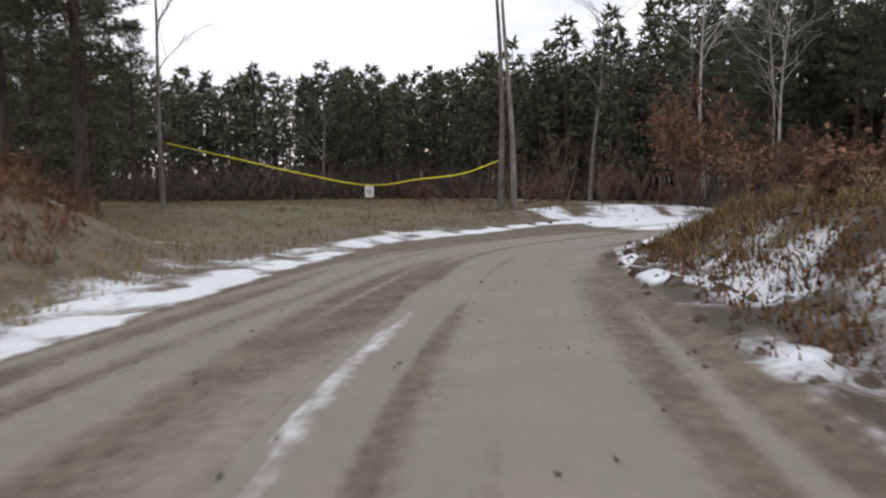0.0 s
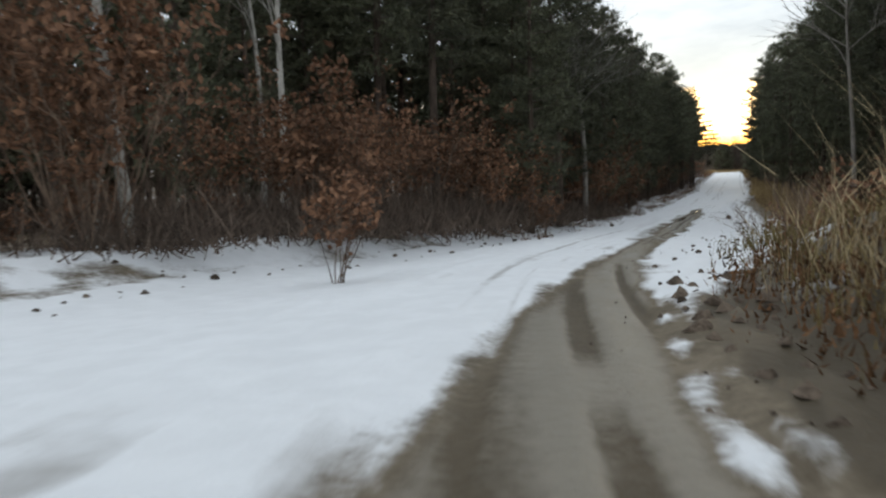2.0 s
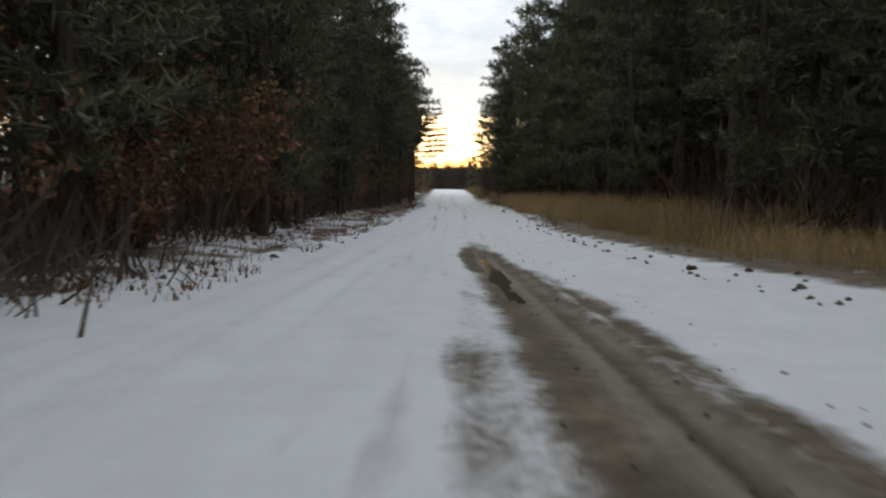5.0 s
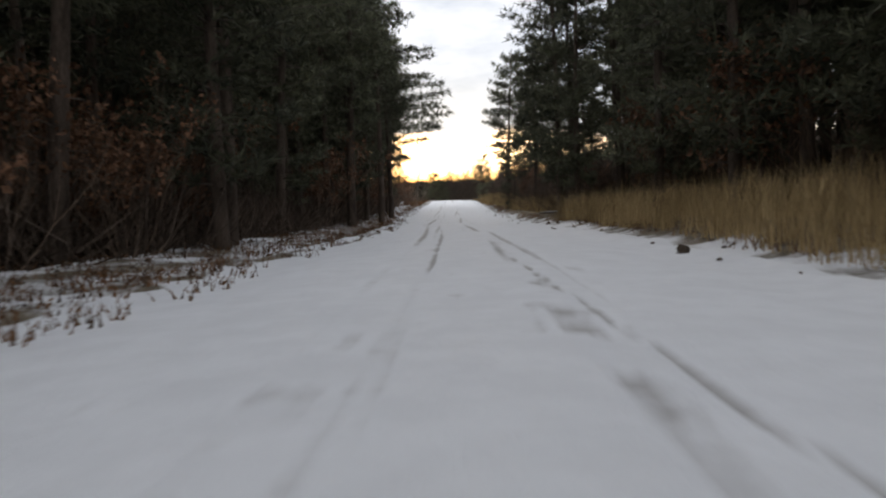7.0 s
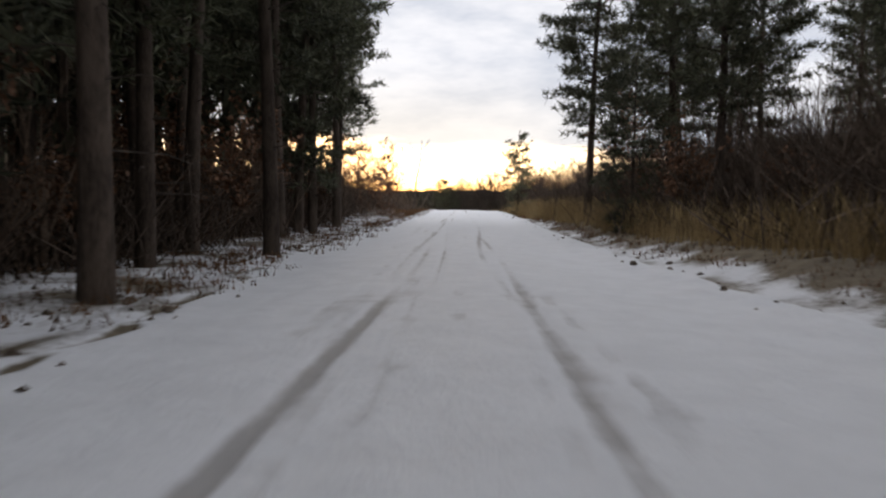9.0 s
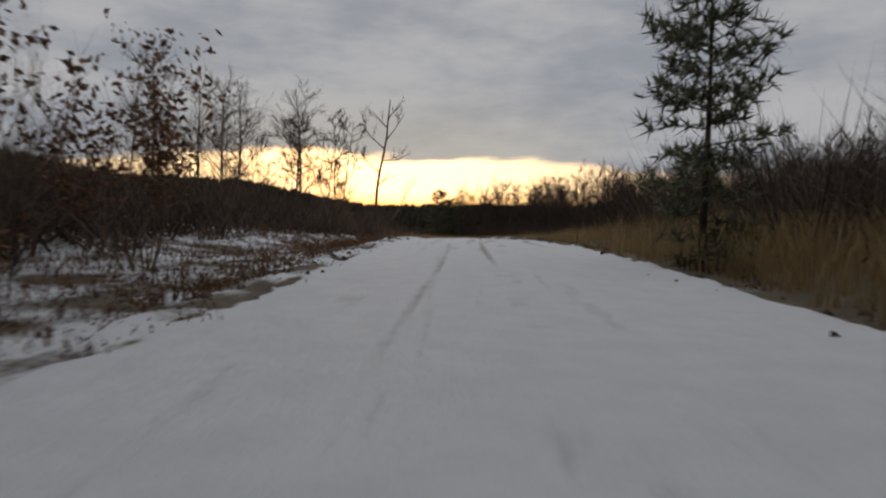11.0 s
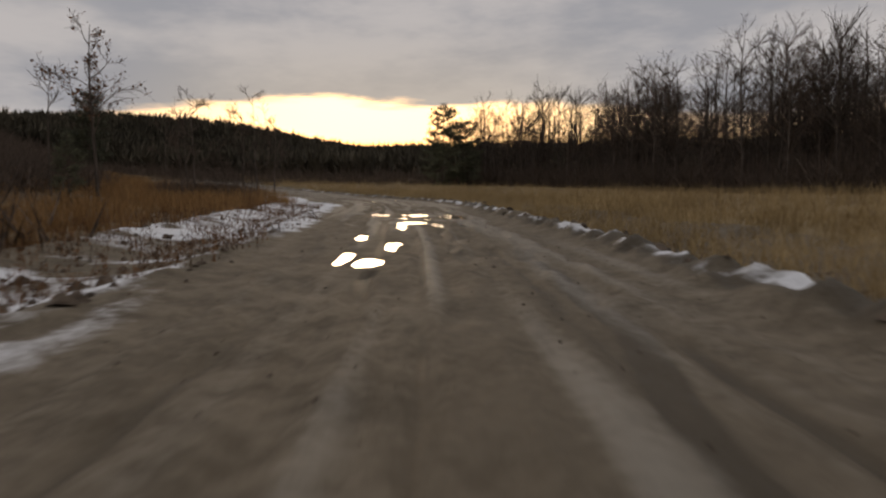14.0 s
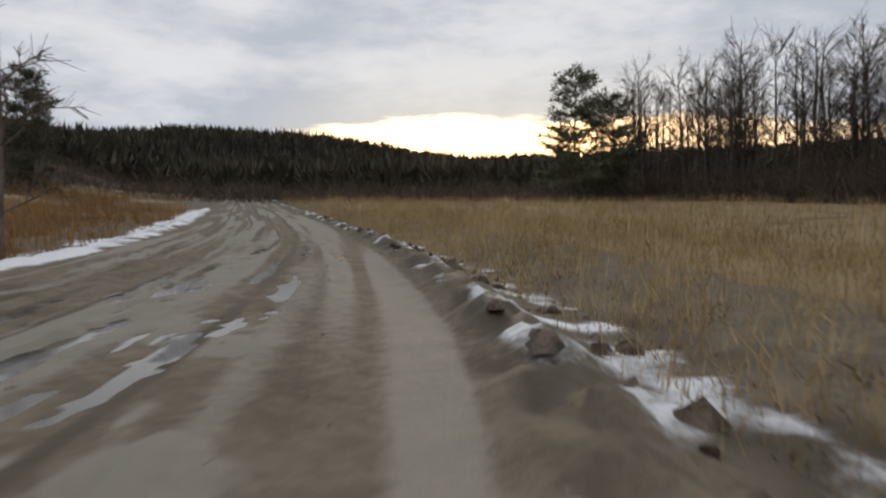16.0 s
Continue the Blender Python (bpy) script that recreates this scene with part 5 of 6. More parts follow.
grass("field_grass", strip_places(15000, (205, 420), (3.4, 42), 111, lambda s, d: (d > right_edge(s) + 1.5 + 4.2 * window(s - 0.5 * (d - 2.2), 229, 238, 1)) & (d < 10 + 40 * np.random.default_rng(5).uniform(0, 1, len(s)) ** 1.5)), 0.85, 0.0075, 0.4, 12, GRASS, "tall tan dry grass on the field", 112)
grass("field_edge_grass", strip_places(11000, (206, 340), (2.6, 11), 131, lambda s, d: d > right_edge(s) + 0.9 + 4.2 * window(s - 0.5 * (d - 2.2), 229, 238, 1)), 0.5, 0.0065, 0.7, 9, GRASS, "short matted tan grass beside the verge", 132)
grass("west_grass", strip_places(10000, (232, 380), (-24, -4.6), 113, lambda s, d: (value_noise(s, d, 9, 61, 2) > 0.36) & (-d > 4.6 + 2.0 * window(s, 255, 300, 6))), 0.95, 0.012, 0.35, 9, GRASS_RED, "rusty dry grass beside the road", 114)
grass("verge_grass", strip_places(5000, (40, 92), (3.6, 10.5), 115, lambda s, d: d > 5.6 - 0.9 * step(s, 60, 100)), 0.62, 0.007, 0.6, 9, GRASS, "flattened tan grass on the verge", 116)
grass("verge_tall_grass", strip_places(11000, (84, 200), (3.2, 10.5), 129, lambda s, d: d > np.interp(s, (84, 100, 110, 125, 150, 165, 180, 200), (5.0, 4.4, 3.9, 4.4, 5.2, 4.8, 3.8, 3.8)) + 3.2 * window(s, 134.5, 142, 0.8) + 0.6 * value_noise(s, 0 * s, 2.5, 64, 2)), 1.05, 0.0075, 0.4, 10, GRASS, "tall tan dry grass along the verge", 130)
grass("meadow_grass", strip_places(9000, (-12, 30), (-34, -3.7), 117, lambda s, d: -d > left_edge(s) + 0.25), 0.22, 0.010, 0.7, 7, GRASS_LOW, "short olive and tan grass of the meadow", 118)
r4 = np.random.default_rng(151)
grass("bracken", (-12.6 + 2.0 * np.clip(r4.normal(size=430), -1.8, 1.6), -2.6 + 1.2 * np.clip(r4.normal(size=430), -2, 1.4)), 0.42, 0.02, 1.0, 9, OAK_LEAF, "rusty bracken and dead stalks on the snowy heap", 152)
grass("bend_grass", strip_places(230, (22.5, 31), (2.0, 4.4), 119), 1.25, 0.0042, 0.75, 12, GRASS_PALE, "tall tan grass inside the bend", 120)
grass("bank_grass", strip_places(2600, (-4, 36), (1.7, 8), 125, lambda s, d: d > right_edge(s) + 0.9), 0.3, 0.009, 0.6, 8, GRASS_LOW, "matted brown grass on the bank", 126)
grass("snow_verge_litter", strip_places(4200, (92, 204), (3.4, 6.6), 147, lambda s, d: (d > right_edge(s) + 0.5 + 0.9 * value_noise(s, d, 1.5, 67, 2)) & (value_noise(s, d, 0.9, 68, 2) > 0.42)), 0.15, 0.013, 1.1, 6, LITTER, "dead leaves and stalks in the snow of the verge", 148)
grass("bank_leaf_litter", strip_places(5200, (86, 204), (-7.0, -2.2), 149, lambda s, d: (-d > left_edge(s) + 0.1) & (value_noise(s, d, 0.9, 69, 2) > 0.42)), 0.16, 0.016, 1.1, 6, LITTER, "dead leaves and stalks in the snow of the bank", 150)
grass("verge_litter", strip_places(5200, (204, 330), (2.2, 6.5), 145, lambda s, d: (d > right_edge(s) + 0.3 + 0.5 * value_noise(s, d, 1.5, 66, 2)) & (d < right_edge(s) + 2.6)), 0.14, 0.012, 1.1, 6, LITTER, "dead leaves and stalks on the turned earth", 146)
grass("bank_stalks", strip_places(6000, (178, 314), (-9, -2.9), 127, lambda s, d: (value_noise(s, d, 1.6, 63, 2) > 0.42) & ((s < 276) | (-d > left_edge(s) + 0.7))), 0.3, 0.014, 0.9, 6, LITTER, "dark dead stalks and leaves in the snow", 128)
grass("wood_litter", strip_places(7500, (48, 240), (-12, -2.6), 121, lambda s, d: value_noise(s, d, 2.0, 62, 2) > 0.4), 0.17, 0.016, 1.1, 6, LITTER, "dead leaves and stalks on the forest floor", 122)
grass("bank_litter", strip_places(3600, (-2, 33), (1.3, 5.0), 123, lambda s, d: d > right_edge(s) + 0.35 + 0.4 * value_noise(s, d, 1.2, 65, 2)), 0.17, 0.016, 1.1, 6, LITTER, "dead leaves and stalks on the bank", 124)

# ---- cheap bare woods behind the field's row ----
def bare_stuff(name, places, label, seed, size=1.0):
    r = np.random.default_rng(seed)
    forms = []
    for k in range(4):
        wood = Limbs()
        height = 13.0
        zs = np.linspace(-0.3, height, 5)
        wood.add(np.stack([0.15 * np.sin(zs), 0.12 * np.cos(zs), zs], 1), [0.17, 0.14, 0.11, 0.07, 0.02], 5)
        for i in range(26):
            u = r.uniform(0.22, 0.97)
            a = r.uniform(0, 2 * math.pi)
            branch_out(r, wood, np.array([0, 0, u * height]), unit(np.array([math.cos(a), math.sin(a), r.uniform(0.5, 1.4)])), height * 0.28 * (1.25 - 0.75 * u), 0.055 * (1.2 - u), 1, 0.5, 0.2, 3, None, 0.018)
        v = np.array(wood.verts)
        forms.append(np.array([q for f in wood.faces for q in (v[[f[0], f[1], f[2]]], v[[f[0], f[2], f[3]]])]))
    out = []
    zs = ground_height(places[0], places[1])
    for k, (x, y, z) in enumerate(zip(*places, zs)):
        a, sc = r.uniform(0, 2 * math.pi), size * r.uniform(0.75, 1.15)
        turn = np.array([[math.cos(a), math.sin(a), 0], [-math.sin(a), math.cos(a), 0], [0, 0, 1]]) * sc
        out.append(forms[k % 4] @ turn + (x, y, z))
    return tagged(new(name, tri_mesh(name, np.concatenate(out), BARK_DARK)), label, "woods", kind="stuff")


r3 = np.random.default_rng(201)
wy = r3.uniform(230, 374, 430)
wn = r3.uniform(228, 296, 120)
bare_stuff("near_bare_woods", (np.interp(wn, *ROW) + 2 + 22 * r3.uniform(0, 1, 120), wn), "tall leafless woods behind the field", 204, 1.15)
bare_stuff("corner_woods", (r3.uniform(-14, 22, 60), r3.uniform(160, 205, 60)), "low leafless woods at the end of the pines", 203, 0.55)
bare_stuff("bare_woods", (np.interp(wy, *ROW) + 1 + 36 * r3.uniform(0, 1, 430) ** 1.3, wy), "dense leafless woods behind the field", 202, 1.0)

# ---- single trees and shrubs that stand out ----
def upright(x, y, height, radius, bark, label, seed, lean=(0.0, 0.0), fork=0.45, depth=3, name="bare_tree", leaves=0, spread=0.55):
    dark = bark is BARK_DARK
    root = make_bare_tree(seed, height, radius, fork, bark, depth, name, spread, 1, leaves, BRUSH_BACKLIT if dark else None, 0.012 if dark else 0.0, 1.3 if dark else 1.25)
    root.matrix_basis = pose(x, y, float(ground_height(x, y)[0]), lean[1], lean[0], 0)
    return tagged(root, label, "tree")


upright(-25.86, 13.46, 17, 0.125, BARK_GREY, "tall grey aspen of a pair with yellow tape tied on", 401, (-0.3, 0), 0.62)
upright(-25.70, 13.92, 16, 0.12, BARK_GREY, "tall grey aspen of a pair with yellow tape tied on", 402, (0.3, 0.5), 0.66)
upright(-29.8, 33.0, 13, 0.11, BARK_PALE, "crooked pale birch trunk at the wood's edge", 403, (2, 0), 0.38, name="birch_tree")
upright(-29.5, 27.6, 14, 0.13, BARK_PALE, "slim pale birch trunk behind the oak shrub", 404, (-2, 0), 0.5, name="birch_tree")
upright(-45.0, 31.0, 15, 0.20, BARK_GREY, "grey leafless tree before the pines", 405, (0, 0), 0.4)
upright(-38.5, 34.0, 12, 0.11, BARK_GREY, "thin leafless tree before the pines", 406, (3, 0), 0.35)
upright(-34.0, 37.5, 13, 0.12, BARK_PALE, "thin pale tree before the pines", 407, (-2, 1), 0.4)
upright(-26.9, 56.6, 14, 0.17, BARK_GREY, "grey trunk among the pines beside the road", 408, (0, 0), 0.5)
upright(-27.6, 52.0, 12, 0.13, BARK_GREY, "grey trunk among the pines beside the road", 413, (4, 0), 0.4)
upright(-14.3, 50.3, 14, 0.10, BARK_GREY, "grey slim trunk at the edge of the verge", 409, (0, 0), 0.5)
upright(-12.6, 46.0, 12, 0.11, BARK_GREY, "slim grey trunk at the edge of the verge", 410, (0, 0), 0.5)
upright(-32.0, 0.6, 11, 0.11, BARK_GREY, "leaning grey sapling that holds the tape's end", 411, (9, 0), 0.45)
upright(-52.0, 12.0, 9, 0.13, BARK_GREY, "bare grey tree before the pine wood", 412, (0, 0), 0.3)
for k, (x, y, hgt) in enumerate(((-37.6, 222.5, 9), (-39.5, 226.0, 10), (-41.0, 221.0, 10), (-44.0, 231.0, 9), (-40.5, 233.0, 8), (-46.0, 226.0, 9), (-36.5, 215.0, 8), (-49.0, 239.0, 8))):
    upright(x, y, hgt, 0.055, BARK_DARK, "slim dark leafless tree on the brushy slope", 430 + k, (0, 0), 0.3)
for k, (x, y, hgt) in enumerate(((-48.4, 298.0, 8.3), (-47.6, 299.4, 6.3), (-49.5, 297.4, 7.0), (-53.4, 297.0, 8.5), (-54.6, 298.4, 7.0), (-60.0, 309.0, 9.0), (-61.0, 308.0, 7.5))):
    upright(x, y, hgt, 0.06, BARK_DARK, "leafless tree in the clump west of the clearing", 450 + k, (0, 0), 0.15, spread=0.8)


for x, y, size in ((-11.5, 330.0, 1.35), (-8.0, 322.0, 1.3), (-5.0, 318.0, 1.25)):
    bare.put(int(-x) % 5, x, y, "tall leafless tree in the row behind the field", size, 31 * x)
upright(-50.0, 278.5, 9.6, 0.1, BARK_DARK, "bare tree with a few withered leaves above a small pine", 460, (0, 0), 0.2, leaves=420, spread=0.7)
upright(-54.6, 281.6, 8.0, 0.05, BARK_DARK, "thin leaning dead trunk on the brushy slope", 461, (4, 0), 0.7, 2)


def dead_snag(x, y, label):
    """A dead tree with a few crooked limbs."""
    r = np.random.default_rng(470)
    root = new("dead_tree")
    z = float(ground_height(x, y)[0])
    trunk, limbs = Limbs(), Limbs()
    zs = np.linspace(-0.3, 8.6, 9)
    path = np.stack([0.16 * zs * 0.9 + 0.07 * np.sin(1.3 * zs), 0.05 * np.sin(0.9 * zs), zs], 1)
    trunk.add(path, list(np.linspace(0.13, 0.03, 9)), 7)
    for h, side, rise, ln in ((4.9, 1, 0.12, 1.7), (4.2, -1, 0.75, 1.5), (5.6, -1, 0.9, 1.9), (6.1, 1, 1.0, 1.6), (6.9, -1, 0.8, 1.3), (7.4, 1, 1.1, 1.2), (3.4, 1, 0.35, 0.8)):
        p = np.array([np.interp(h, zs, path[:, j]) for j in range(3)])
        branch_out(r, limbs, p, unit(np.array([side, r.normal() * 0.4, rise])), ln, 0.042, 2, 0.6, 0.25, 4, None, 0.007)
    part("trunk", mesh("snag_trunk", trunk.verts, trunk.faces, BARK_DARK, True), root)
    part("crown", mesh("snag_limbs", limbs.verts, limbs.faces, BARK_DARK, True), root, "few crooked dead limbs")
    root.matrix_basis = pose(x, y, z)
    return tagged(root, label, "tree")


def leaning_limb(foot, tip, label):
    """A broken limb that leans out of the brush, forking at its end."""
    r = np.random.default_rng(471)
    root = new("dead_limb")
    a = np.array([foot[0], foot[1], float(ground_height(*foot)[0]) - 0.1])
    b = np.array(tip) - a
    u = np.linspace(0, 1, 9)[:, None]
    path = b * u + np.array([0, 0, -0.35]) * np.sin(math.pi * u) + r.normal(size=(9, 3)) * 0.03
    wood, twigs = Limbs(), Limbs()
    wood.add(path, list(np.linspace(0.075, 0.022, 9)), 7)
    for k in (4, 5, 6, 7, 8):
        branch_out(r, twigs, path[k], unit(b / np.linalg.norm(b) + r.normal(size=3) * 0.5 + (0, 0, 0.3)), r.uniform(0.6, 1.1), 0.024, 1, 0.6, 0.2, 4, None, 0.006)
    part("trunk", mesh("limb_wood", wood.verts, wood.faces, BARK_DARK, True), root)
    part("twigs", mesh("limb_twigs", twigs.verts, twigs.faces, BARK_DARK, True), root)
    root.matrix_basis = Matrix.Translation(a)
    return tagged(root, label, "limb")


dead_snag(-33.3, 210.0, "dead crooked tree standing in the brush")
leaning_limb((-33.1, 209.3), (-31.1, 210.2, 5.3), "broken dead limb leaning out of the brush")
big_oak = make_shrub(480, 4.2, 13, 3800, "oak_shrub", 0.75, 0.10)
big_oak.matrix_basis = pose(-28.9, 26.0, float(ground_height(-28.9, 26.0)[0]), 0, 0, 20)
tagged(big_oak, "large oak shrub full of rusty withered leaves", "shrub")
big_oak_low = make_shrub(481, 3.0, 11, 2600, "oak_shrub", 0.8, 0.095)
big_oak_low.matrix_basis = pose(-27.5, 31.4, float(ground_height(-27.5, 31.4)[0]), 0, 0, 70)
tagged(big_oak_low, "broad oak shrub with rusty withered leaves", "shrub")


def pole_log(a, b, radius, label, snow=False, seed=1):
    """A fallen pole between two plan places, with stubs and, if asked, snow along its top."""
    r = np.random.default_rng(seed)
    pa, pb = (np.array([x, y, float(ground_height(x, y)[0]) + lift]) for x, y, lift in (a, b))
    root = new("fallen_log")
    wood = Limbs()
    u = np.linspace(0, 1, 8)[:, None]
    path = pa + (pb - pa) * u + r.normal(size=(8, 3)) * (0.02, 0.02, 0.012)
    wood.add(path, list(radius * np.linspace(1, 0.7, 8)), 8)
    for k in range(4):
        p = path[1 + k]
        wood.add([p, p + unit(r.normal(size=3) + (0, 0, 0.8)) * r.uniform(0.15, 0.4)], [radius * 0.3, radius * 0.12], 4)
    part("trunk", mesh("log_trunk", wood.verts, wood.faces, WOOD_DEAD, True), root)
    if snow:
        cap = Limbs()
        cap.add(path[:7] + (0, 0, radius * 0.62), [0.02] + [radius * 0.62] * 5 + [0.02], 7)
        part("snow_cap", mesh("log_snow", cap.verts, cap.faces, SNOW_MAT, True), root, "thin line of snow")
    return tagged(root, label, "log")


pole_log((-26.0, 49.6, 0.05), (-26.6, 56.5, 0.09), 0.075, "fallen grey log lying on the snow bank", True, 3)
pole_log((-26.4, 50.2, 0.04), (-26.7, 52.9, 0.06), 0.045, "fallen grey branch beside the log", False, 4)
pole_log((-20.0, 131.2, 0.12), (-16.2, 132.2, 0.2), 0.055, "fallen pole with snow along its top on the verge", True, 5)
pole_log((-45.5, 259.0, 0.4), (-42.3, 260.5, 0.5), 0.12, "fallen log under snow in the dry grass", True, 7)

# a notice on a post and the tape across the meadow
def box(name, sx, sy, sz, mat, bevel=0.01):
    bm = bmesh.new()
    bmesh.ops.create_cube(bm, size=1.0, matrix=Matrix.Diagonal((sx, sy, sz, 1)))
    bmesh.ops.bevel(bm, geom=bm.edges, offset=bevel, segments=2, affect="EDGES", profile=0.7)
    me = bpy.data.meshes.new(name)
    bm.to_mesh(me)
    bm.free()
    me.materials.append(mat)
    return me


SIGN_AT = (-24.5, 7.4)
sign_z = float(ground_height(*SIGN_AT)[0])
notice = tagged(new("notice_sign"), "small white notice on a thin grey post in the meadow", "sign")
notice.matrix_basis = pose(*SIGN_AT, sign_z, 0, 2, 74)
post = part("post", box("sign_post", 0.05, 0.05, 1.15, WOOD_DEAD, 0.008), notice)
post.location = (0, 0.02, 0.5)
board = part("board", box("sign_board", 0.32, 0.012, 0.40, SIGN_MAT, 0.004), notice, "white sheet with grey print")
board.location = (0, -0.02, 1.0)
for k, (w, z) in enumerate(((0.22, 0.13), (0.24, 0.05), (0.24, 0.0), (0.2, -0.05), (0.12, -0.12))):
    bar = part("print_bar", box("print_bar", w, 0.004, 0.022, INK, 0.001), board)
    bar.location = (0, -0.008, z)


def tape(points, label):
    """A flat ribbon that hangs between points, twisting a little."""
    pts = catmull(points, 0.25)
    n = len(pts)
    verts, faces = [], []
    for i, p in enumerate(pts):
        a = 0.5 * math.sin(i * 0.21) + 0.2
        q = Vector((0.45 * math.sin(a), 0.3 * math.sin(a), math.cos(a))) * 0.031
        verts += [Vector(p) - q, Vector(p) + q]
    faces = [(2 * i, 2 * i + 2, 2 * i + 3, 2 * i + 1) for i in range(n - 1)]
    ob = new("barrier_tape", mesh("barrier_tape", verts, faces, TAPE_MAT, True))
    thick = ob.modifiers.new("thickness", "SOLIDIFY")
    thick.thickness = 0.003
    return tagged(ob, label, "tape")


tape([(-31.2, 0.75, 2.75), (-28.9, 3.0, 2.1), (-26.4, 5.3, 1.42), (-24.5, 7.4, sign_z + 1.23), (-24.6, 9.4, 1.15), (-25.0, 11.4, 1.36), (-25.62, 13.40, 1.93)], "yellow plastic barrier tape sagging between two trees")

# ---- clods, stones and crumbs ----
def clod_mesh(seed):
    r = np.random.default_rng(seed)
    bm = bmesh.new()
    bmesh.ops.create_icosphere(bm, subdivisions=2, radius=1.0)
    for v in bm.verts:
        q = v.co * 1.7 + Vector((seed * 3.1, 0, 0))
        v.co *= 1 + 0.55 * (noise.noise(q)) + 0.2 * noise.noise(q * 2.6)
        v.co.z *= 0.8
    me = bpy.data.meshes.new("clod")
    bm.to_mesh(me)
    bm.free()
    me.materials.append(CLOD)
    return me


CLODS = [clod_mesh(k) for k in range(6)]


def surface(x, y):
    """Height of the road sheet or of the ground, whichever lies on top."""
    s, d = nearest(x, y)
    cov = road_cover(s, d)
    return road_height(s, d, cov)[2]


LOW_CLOD = np.array([(1, 0, 0), (0.4, 0.9, 0.1), (-0.7, 0.6, 0), (-0.8, -0.5, 0.1), (0.3, -1, 0), (0.15, 0.1, 0.85), (-0.25, 0.2, 0.75), (0.1, -0.35, 0.7)])
LOW_FACES = ((0, 1, 5), (1, 2, 6), (1, 6, 5), (2, 3, 6), (3, 7, 6), (3, 4, 7), (4, 0, 7), (0, 5, 7), (5, 6, 7))
crumbled = []


def clods(places, sizes, label, group, seed, single=60, name="earth_clod"):
    """The first of the places get a clod each; the rest crumble into the loose earth."""
    r = np.random.default_rng(seed)
    xs, ys = np.array([p[2] for p in places]), np.array([p[3] for p in places])
    zs = surface(xs, ys)
    for x, y, z in zip(xs, ys, zs):
        size = r.uniform(*sizes) * r.choice((0.6, 1.0, 1.0, 1.4))
        single -= 1
        if single < 0:
            shape = (LOW_CLOD + r.normal(size=LOW_CLOD.shape) * 0.13) * size
            a = r.uniform(0, 6.3)
            shape = shape @ np.array([[math.cos(a), math.sin(a), 0], [-math.sin(a), math.cos(a), 0], [0, 0, 1]]) + (x, y, z - 0.05 * size)
            crumbled.extend(shape[list(f)] for f in LOW_FACES)
            continue
        ob = new(name, CLODS[int(r.integers(0, 6))])
        ob.matrix_basis = pose(x, y, z + 0.12 * size, r.uniform(-20, 20), r.uniform(-20, 20), r.uniform(0, 360)) @ Matrix.Diagonal((size, size * r.uniform(0.7, 1.2), size, 1))
        tagged(ob, label, "clod", group)


rc = np.random.default_rng(77)
edge_r = lambda lo, hi: (lambda s, d: lo < d - right_edge(s) < hi)   # noqa: E731
edge_l = lambda lo, hi: (lambda s, d: lo < -d - left_edge(s) < hi)   # noqa: E731
clods(scatter(rc, 900, (2, 48), (0.8, 4.5), 0.35, edge_r(-0.05, 1.5))[:140], (0.02, 0.055), "dark frozen earth clod on the bank", "clods on the bank", 1, 50)
clods(scatter(rc, 700, (44, 90), (2.0, 6), 0.4, edge_r(0.8, 1.6))[:60], (0.025, 0.065), "dark earth clod in the snow bank", "clods in the snow", 2, 25)
clods(scatter(rc, 700, (88, 195), (2.0, 6), 0.6, edge_r(0.0, 1.2))[:70], (0.025, 0.065), "dark earth clod in the snow bank", "clods in the snow", 3, 30)
clods(scatter(rc, 700, (24, 60), (-8, -2), 0.5, edge_l(-1.0, 0.8))[:60], (0.025, 0.07), "dark earth clod in the snow bank", "clods in the snow", 4, 30)
clods(scatter(rc, 900, (196, 262), (-7.5, -1.4), 0.45, edge_l(-0.4, 4.5))[:130], (0.04, 0.11), "dark clump of earth and leaves in the snow", "clods beside the clearing", 5, 50)
clods(scatter(rc, 1500, (198, 330), (1.5, 4.5), 0.35, edge_r(0.25, 1.15))[:520], (0.04, 0.115), "dark clod of turned earth on the verge", "clods beside the field", 6, 60)
clods(scatter(rc, 700, (203, 330), (1.8, 5.0), 0.5, edge_r(0.35, 1.3))[:260], (0.06, 0.125), "large dark clod of turned earth on the verge", "clods beside the field", 14, 45)
clods(scatter(rc, 2500, (60, 200), (-8, -2.2), 0.3, edge_l(0.0, 3.2))[:420], (0.03, 0.09), "dark clump of earth and leaves in the snow", "clods in the snow", 7, 0)
clods(scatter(rc, 2500, (200, 262), (-9, -2), 0.3, edge_l(0.2, 5.5))[:420], (0.04, 0.13), "dark clump of earth and leaves in the snow", "clods beside the clearing", 8, 0)
clods(scatter(rc, 1800, (2, 34), (1.2, 5), 0.25, edge_r(0.15, 2.6))[:480], (0.03, 0.10), "dark frozen earth clod on the bank", "clods on the bank", 9, 0)
clods(scatter(rc, 900, (258, 300), (-8, -2.4), 0.3, edge_l(0.0, 4.0))[:200], (0.03, 0.10), "dark clump of earth and leaves in the snow", "clods beside the clearing", 10, 0)
clods(scatter(rc, 3000, (40, 200), (2, 7), 0.3, edge_r(0.6, 2.6))[:480], (0.02, 0.065), "dark earth clod in the snow bank", "clods in the snow", 11, 0)
clods(scatter(rc, 3000, (26, 200), (-9, -2), 0.3, edge_l(-0.3, 3.4))[:520], (0.02, 0.07), "dark earth clod in the snow bank", "clods in the snow", 12, 0)
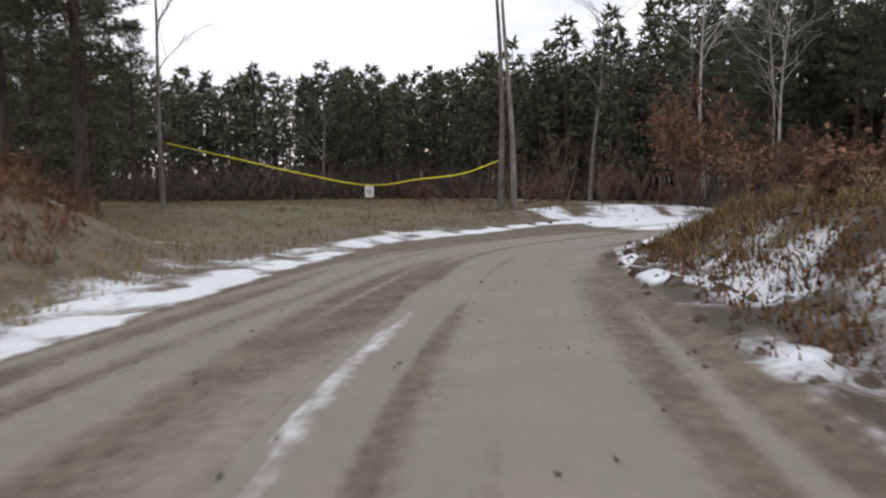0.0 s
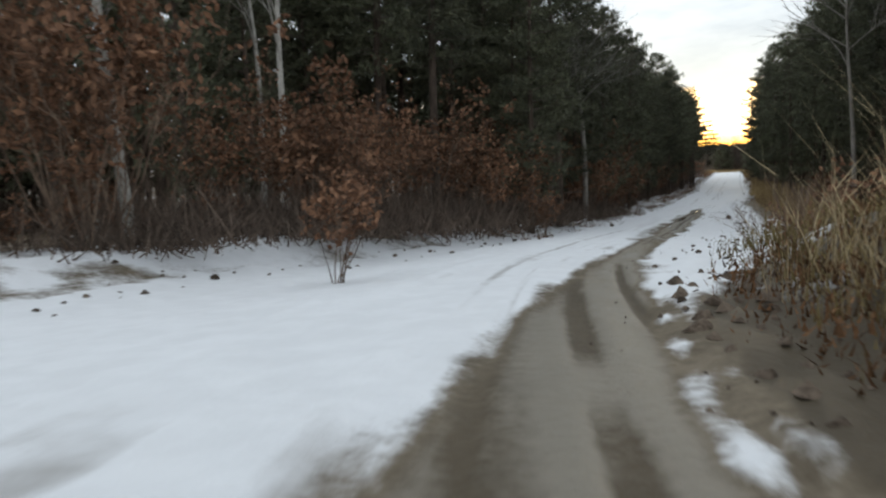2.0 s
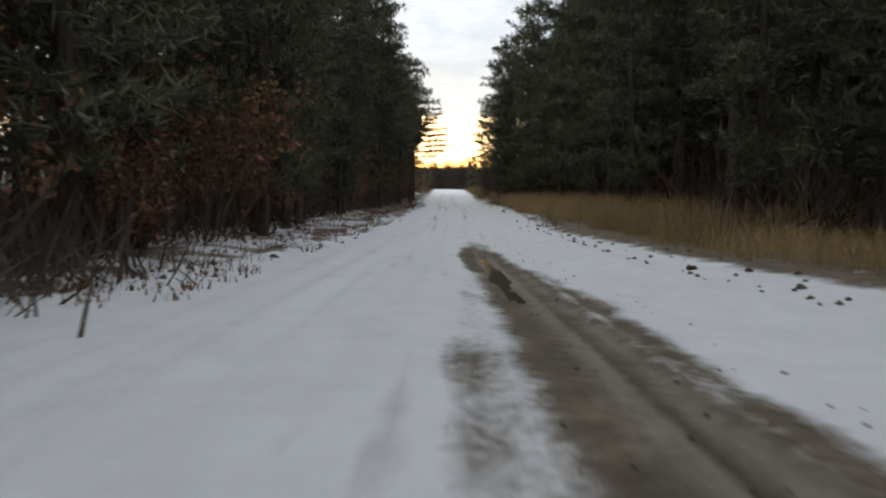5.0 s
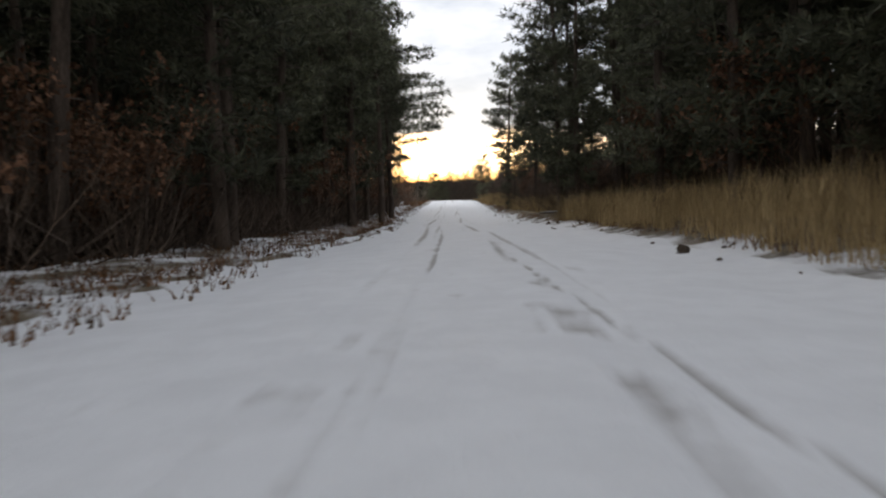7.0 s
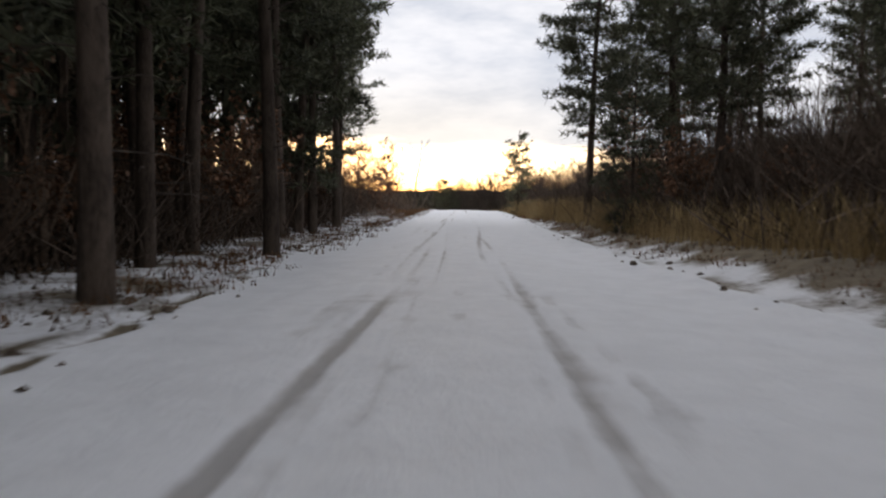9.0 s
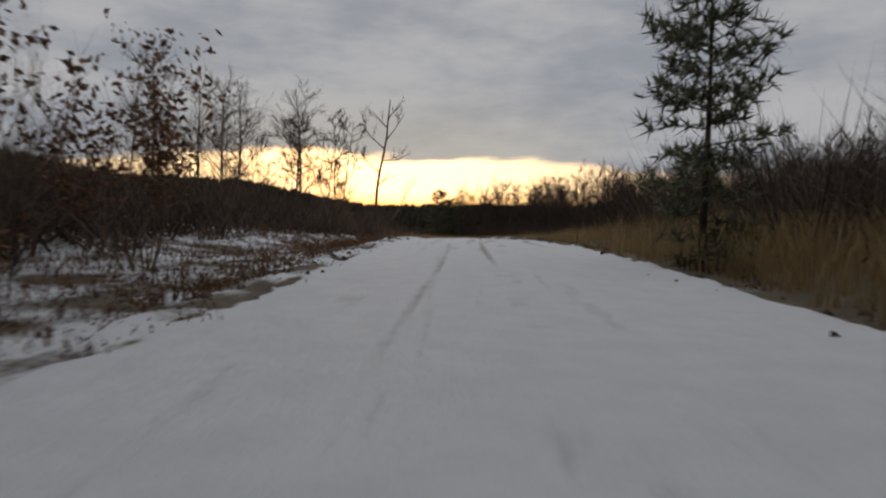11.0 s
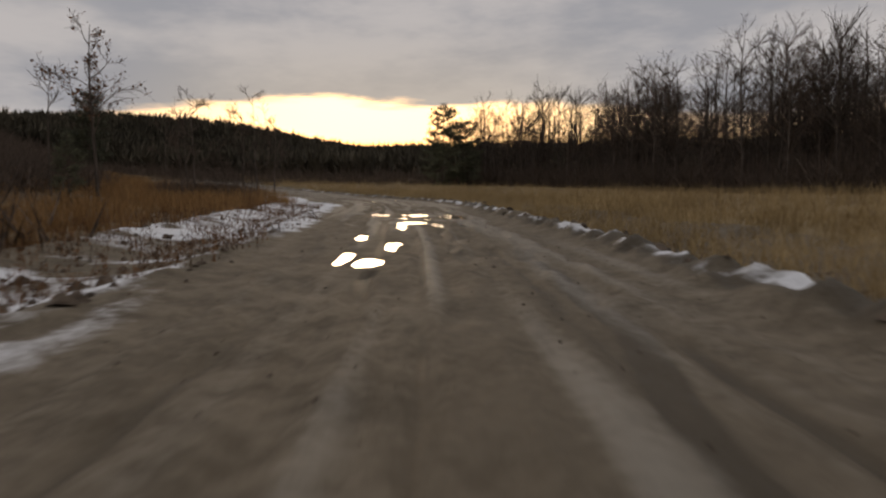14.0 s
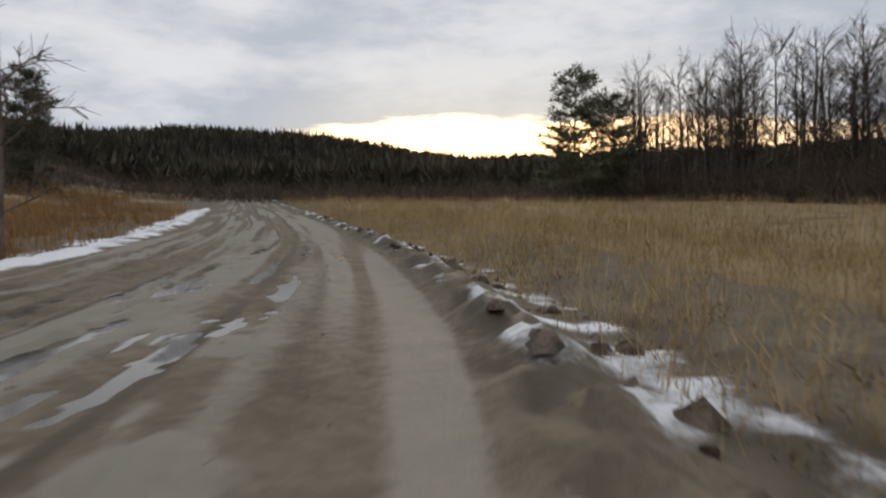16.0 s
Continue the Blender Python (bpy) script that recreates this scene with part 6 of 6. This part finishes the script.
tagged(new("loose_earth", tri_mesh("loose_earth", np.array(crumbled), CLOD)), "small dark crumbs of earth and leaves along the verges", "earth", kind="stuff")
for s, d, size, label in ((11.3, 1.55, 0.085, "dark round stone at the road's edge"), (58.5, -2.0, 0.11, "dark stone lying in the snow"), (64.5, 3.0, 0.14, "dark stone lying in the snow"), (113.0, 3.5, 0.11, "dark stone at the road's edge")):
    x, y = (float(v) for v in along(s, d))
    ob = new("stone", CLODS[2])
    ob.matrix_basis = pose(x, y, float(surface(x, y)[0]) + 0.25 * size, 0, 0, 40 * s) @ Matrix.Diagonal((size, size, size * 1.2, 1))
    tagged(ob, label, "stone")
x, y = (float(v) for v in along(218.9, -1.56))
stick = tagged(new("stick", box("stick", 0.62, 0.05, 0.035, BARK_DARK, 0.008)), "dark broken stick lying on the snow", "stick")
stick.matrix_basis = pose(x, y, float(surface(x, y)[0]) + 0.02, 0, 3, 107)

crumb_rng = np.random.default_rng(303)
cs = np.r_[crumb_rng.uniform(-6, 26, 500), crumb_rng.uniform(26, 90, 500), crumb_rng.uniform(200, 320, 2200)]
cd = np.r_[crumb_rng.uniform(-2.5, 1.4, 500), crumb_rng.uniform(0.4, 1.8, 500), crumb_rng.uniform(-2.2, 2.6, 2200)]
cx, cy = along(cs, cd)
cz = surface(cx, cy)
size = crumb_rng.uniform(0.004, 0.02, len(cs))[:, None]
corners = [np.stack(v, 1) for v in ((1 + 0 * cs, 0 * cs, 0 * cs), (-1 + 0 * cs, 0 * cs, 0 * cs), (0 * cs, 1 + 0 * cs, 0 * cs), (0 * cs, -1 + 0 * cs, 0 * cs), (0 * cs, 0 * cs, 0.8 + 0 * cs))]
spot = np.stack([cx, cy, cz], 1)
corners = [spot + size * (c + crumb_rng.normal(size=c.shape) * 0.25) for c in corners]
tri = np.concatenate([np.stack([corners[a], corners[b], corners[4]], 1) for a, b in ((0, 2), (2, 1), (1, 3), (3, 0))])
tagged(new("road_crumbs", tri_mesh("road_crumbs", tri, CLOD)), "loose crumbs of earth and gravel on the road", "gravel", kind="stuff")
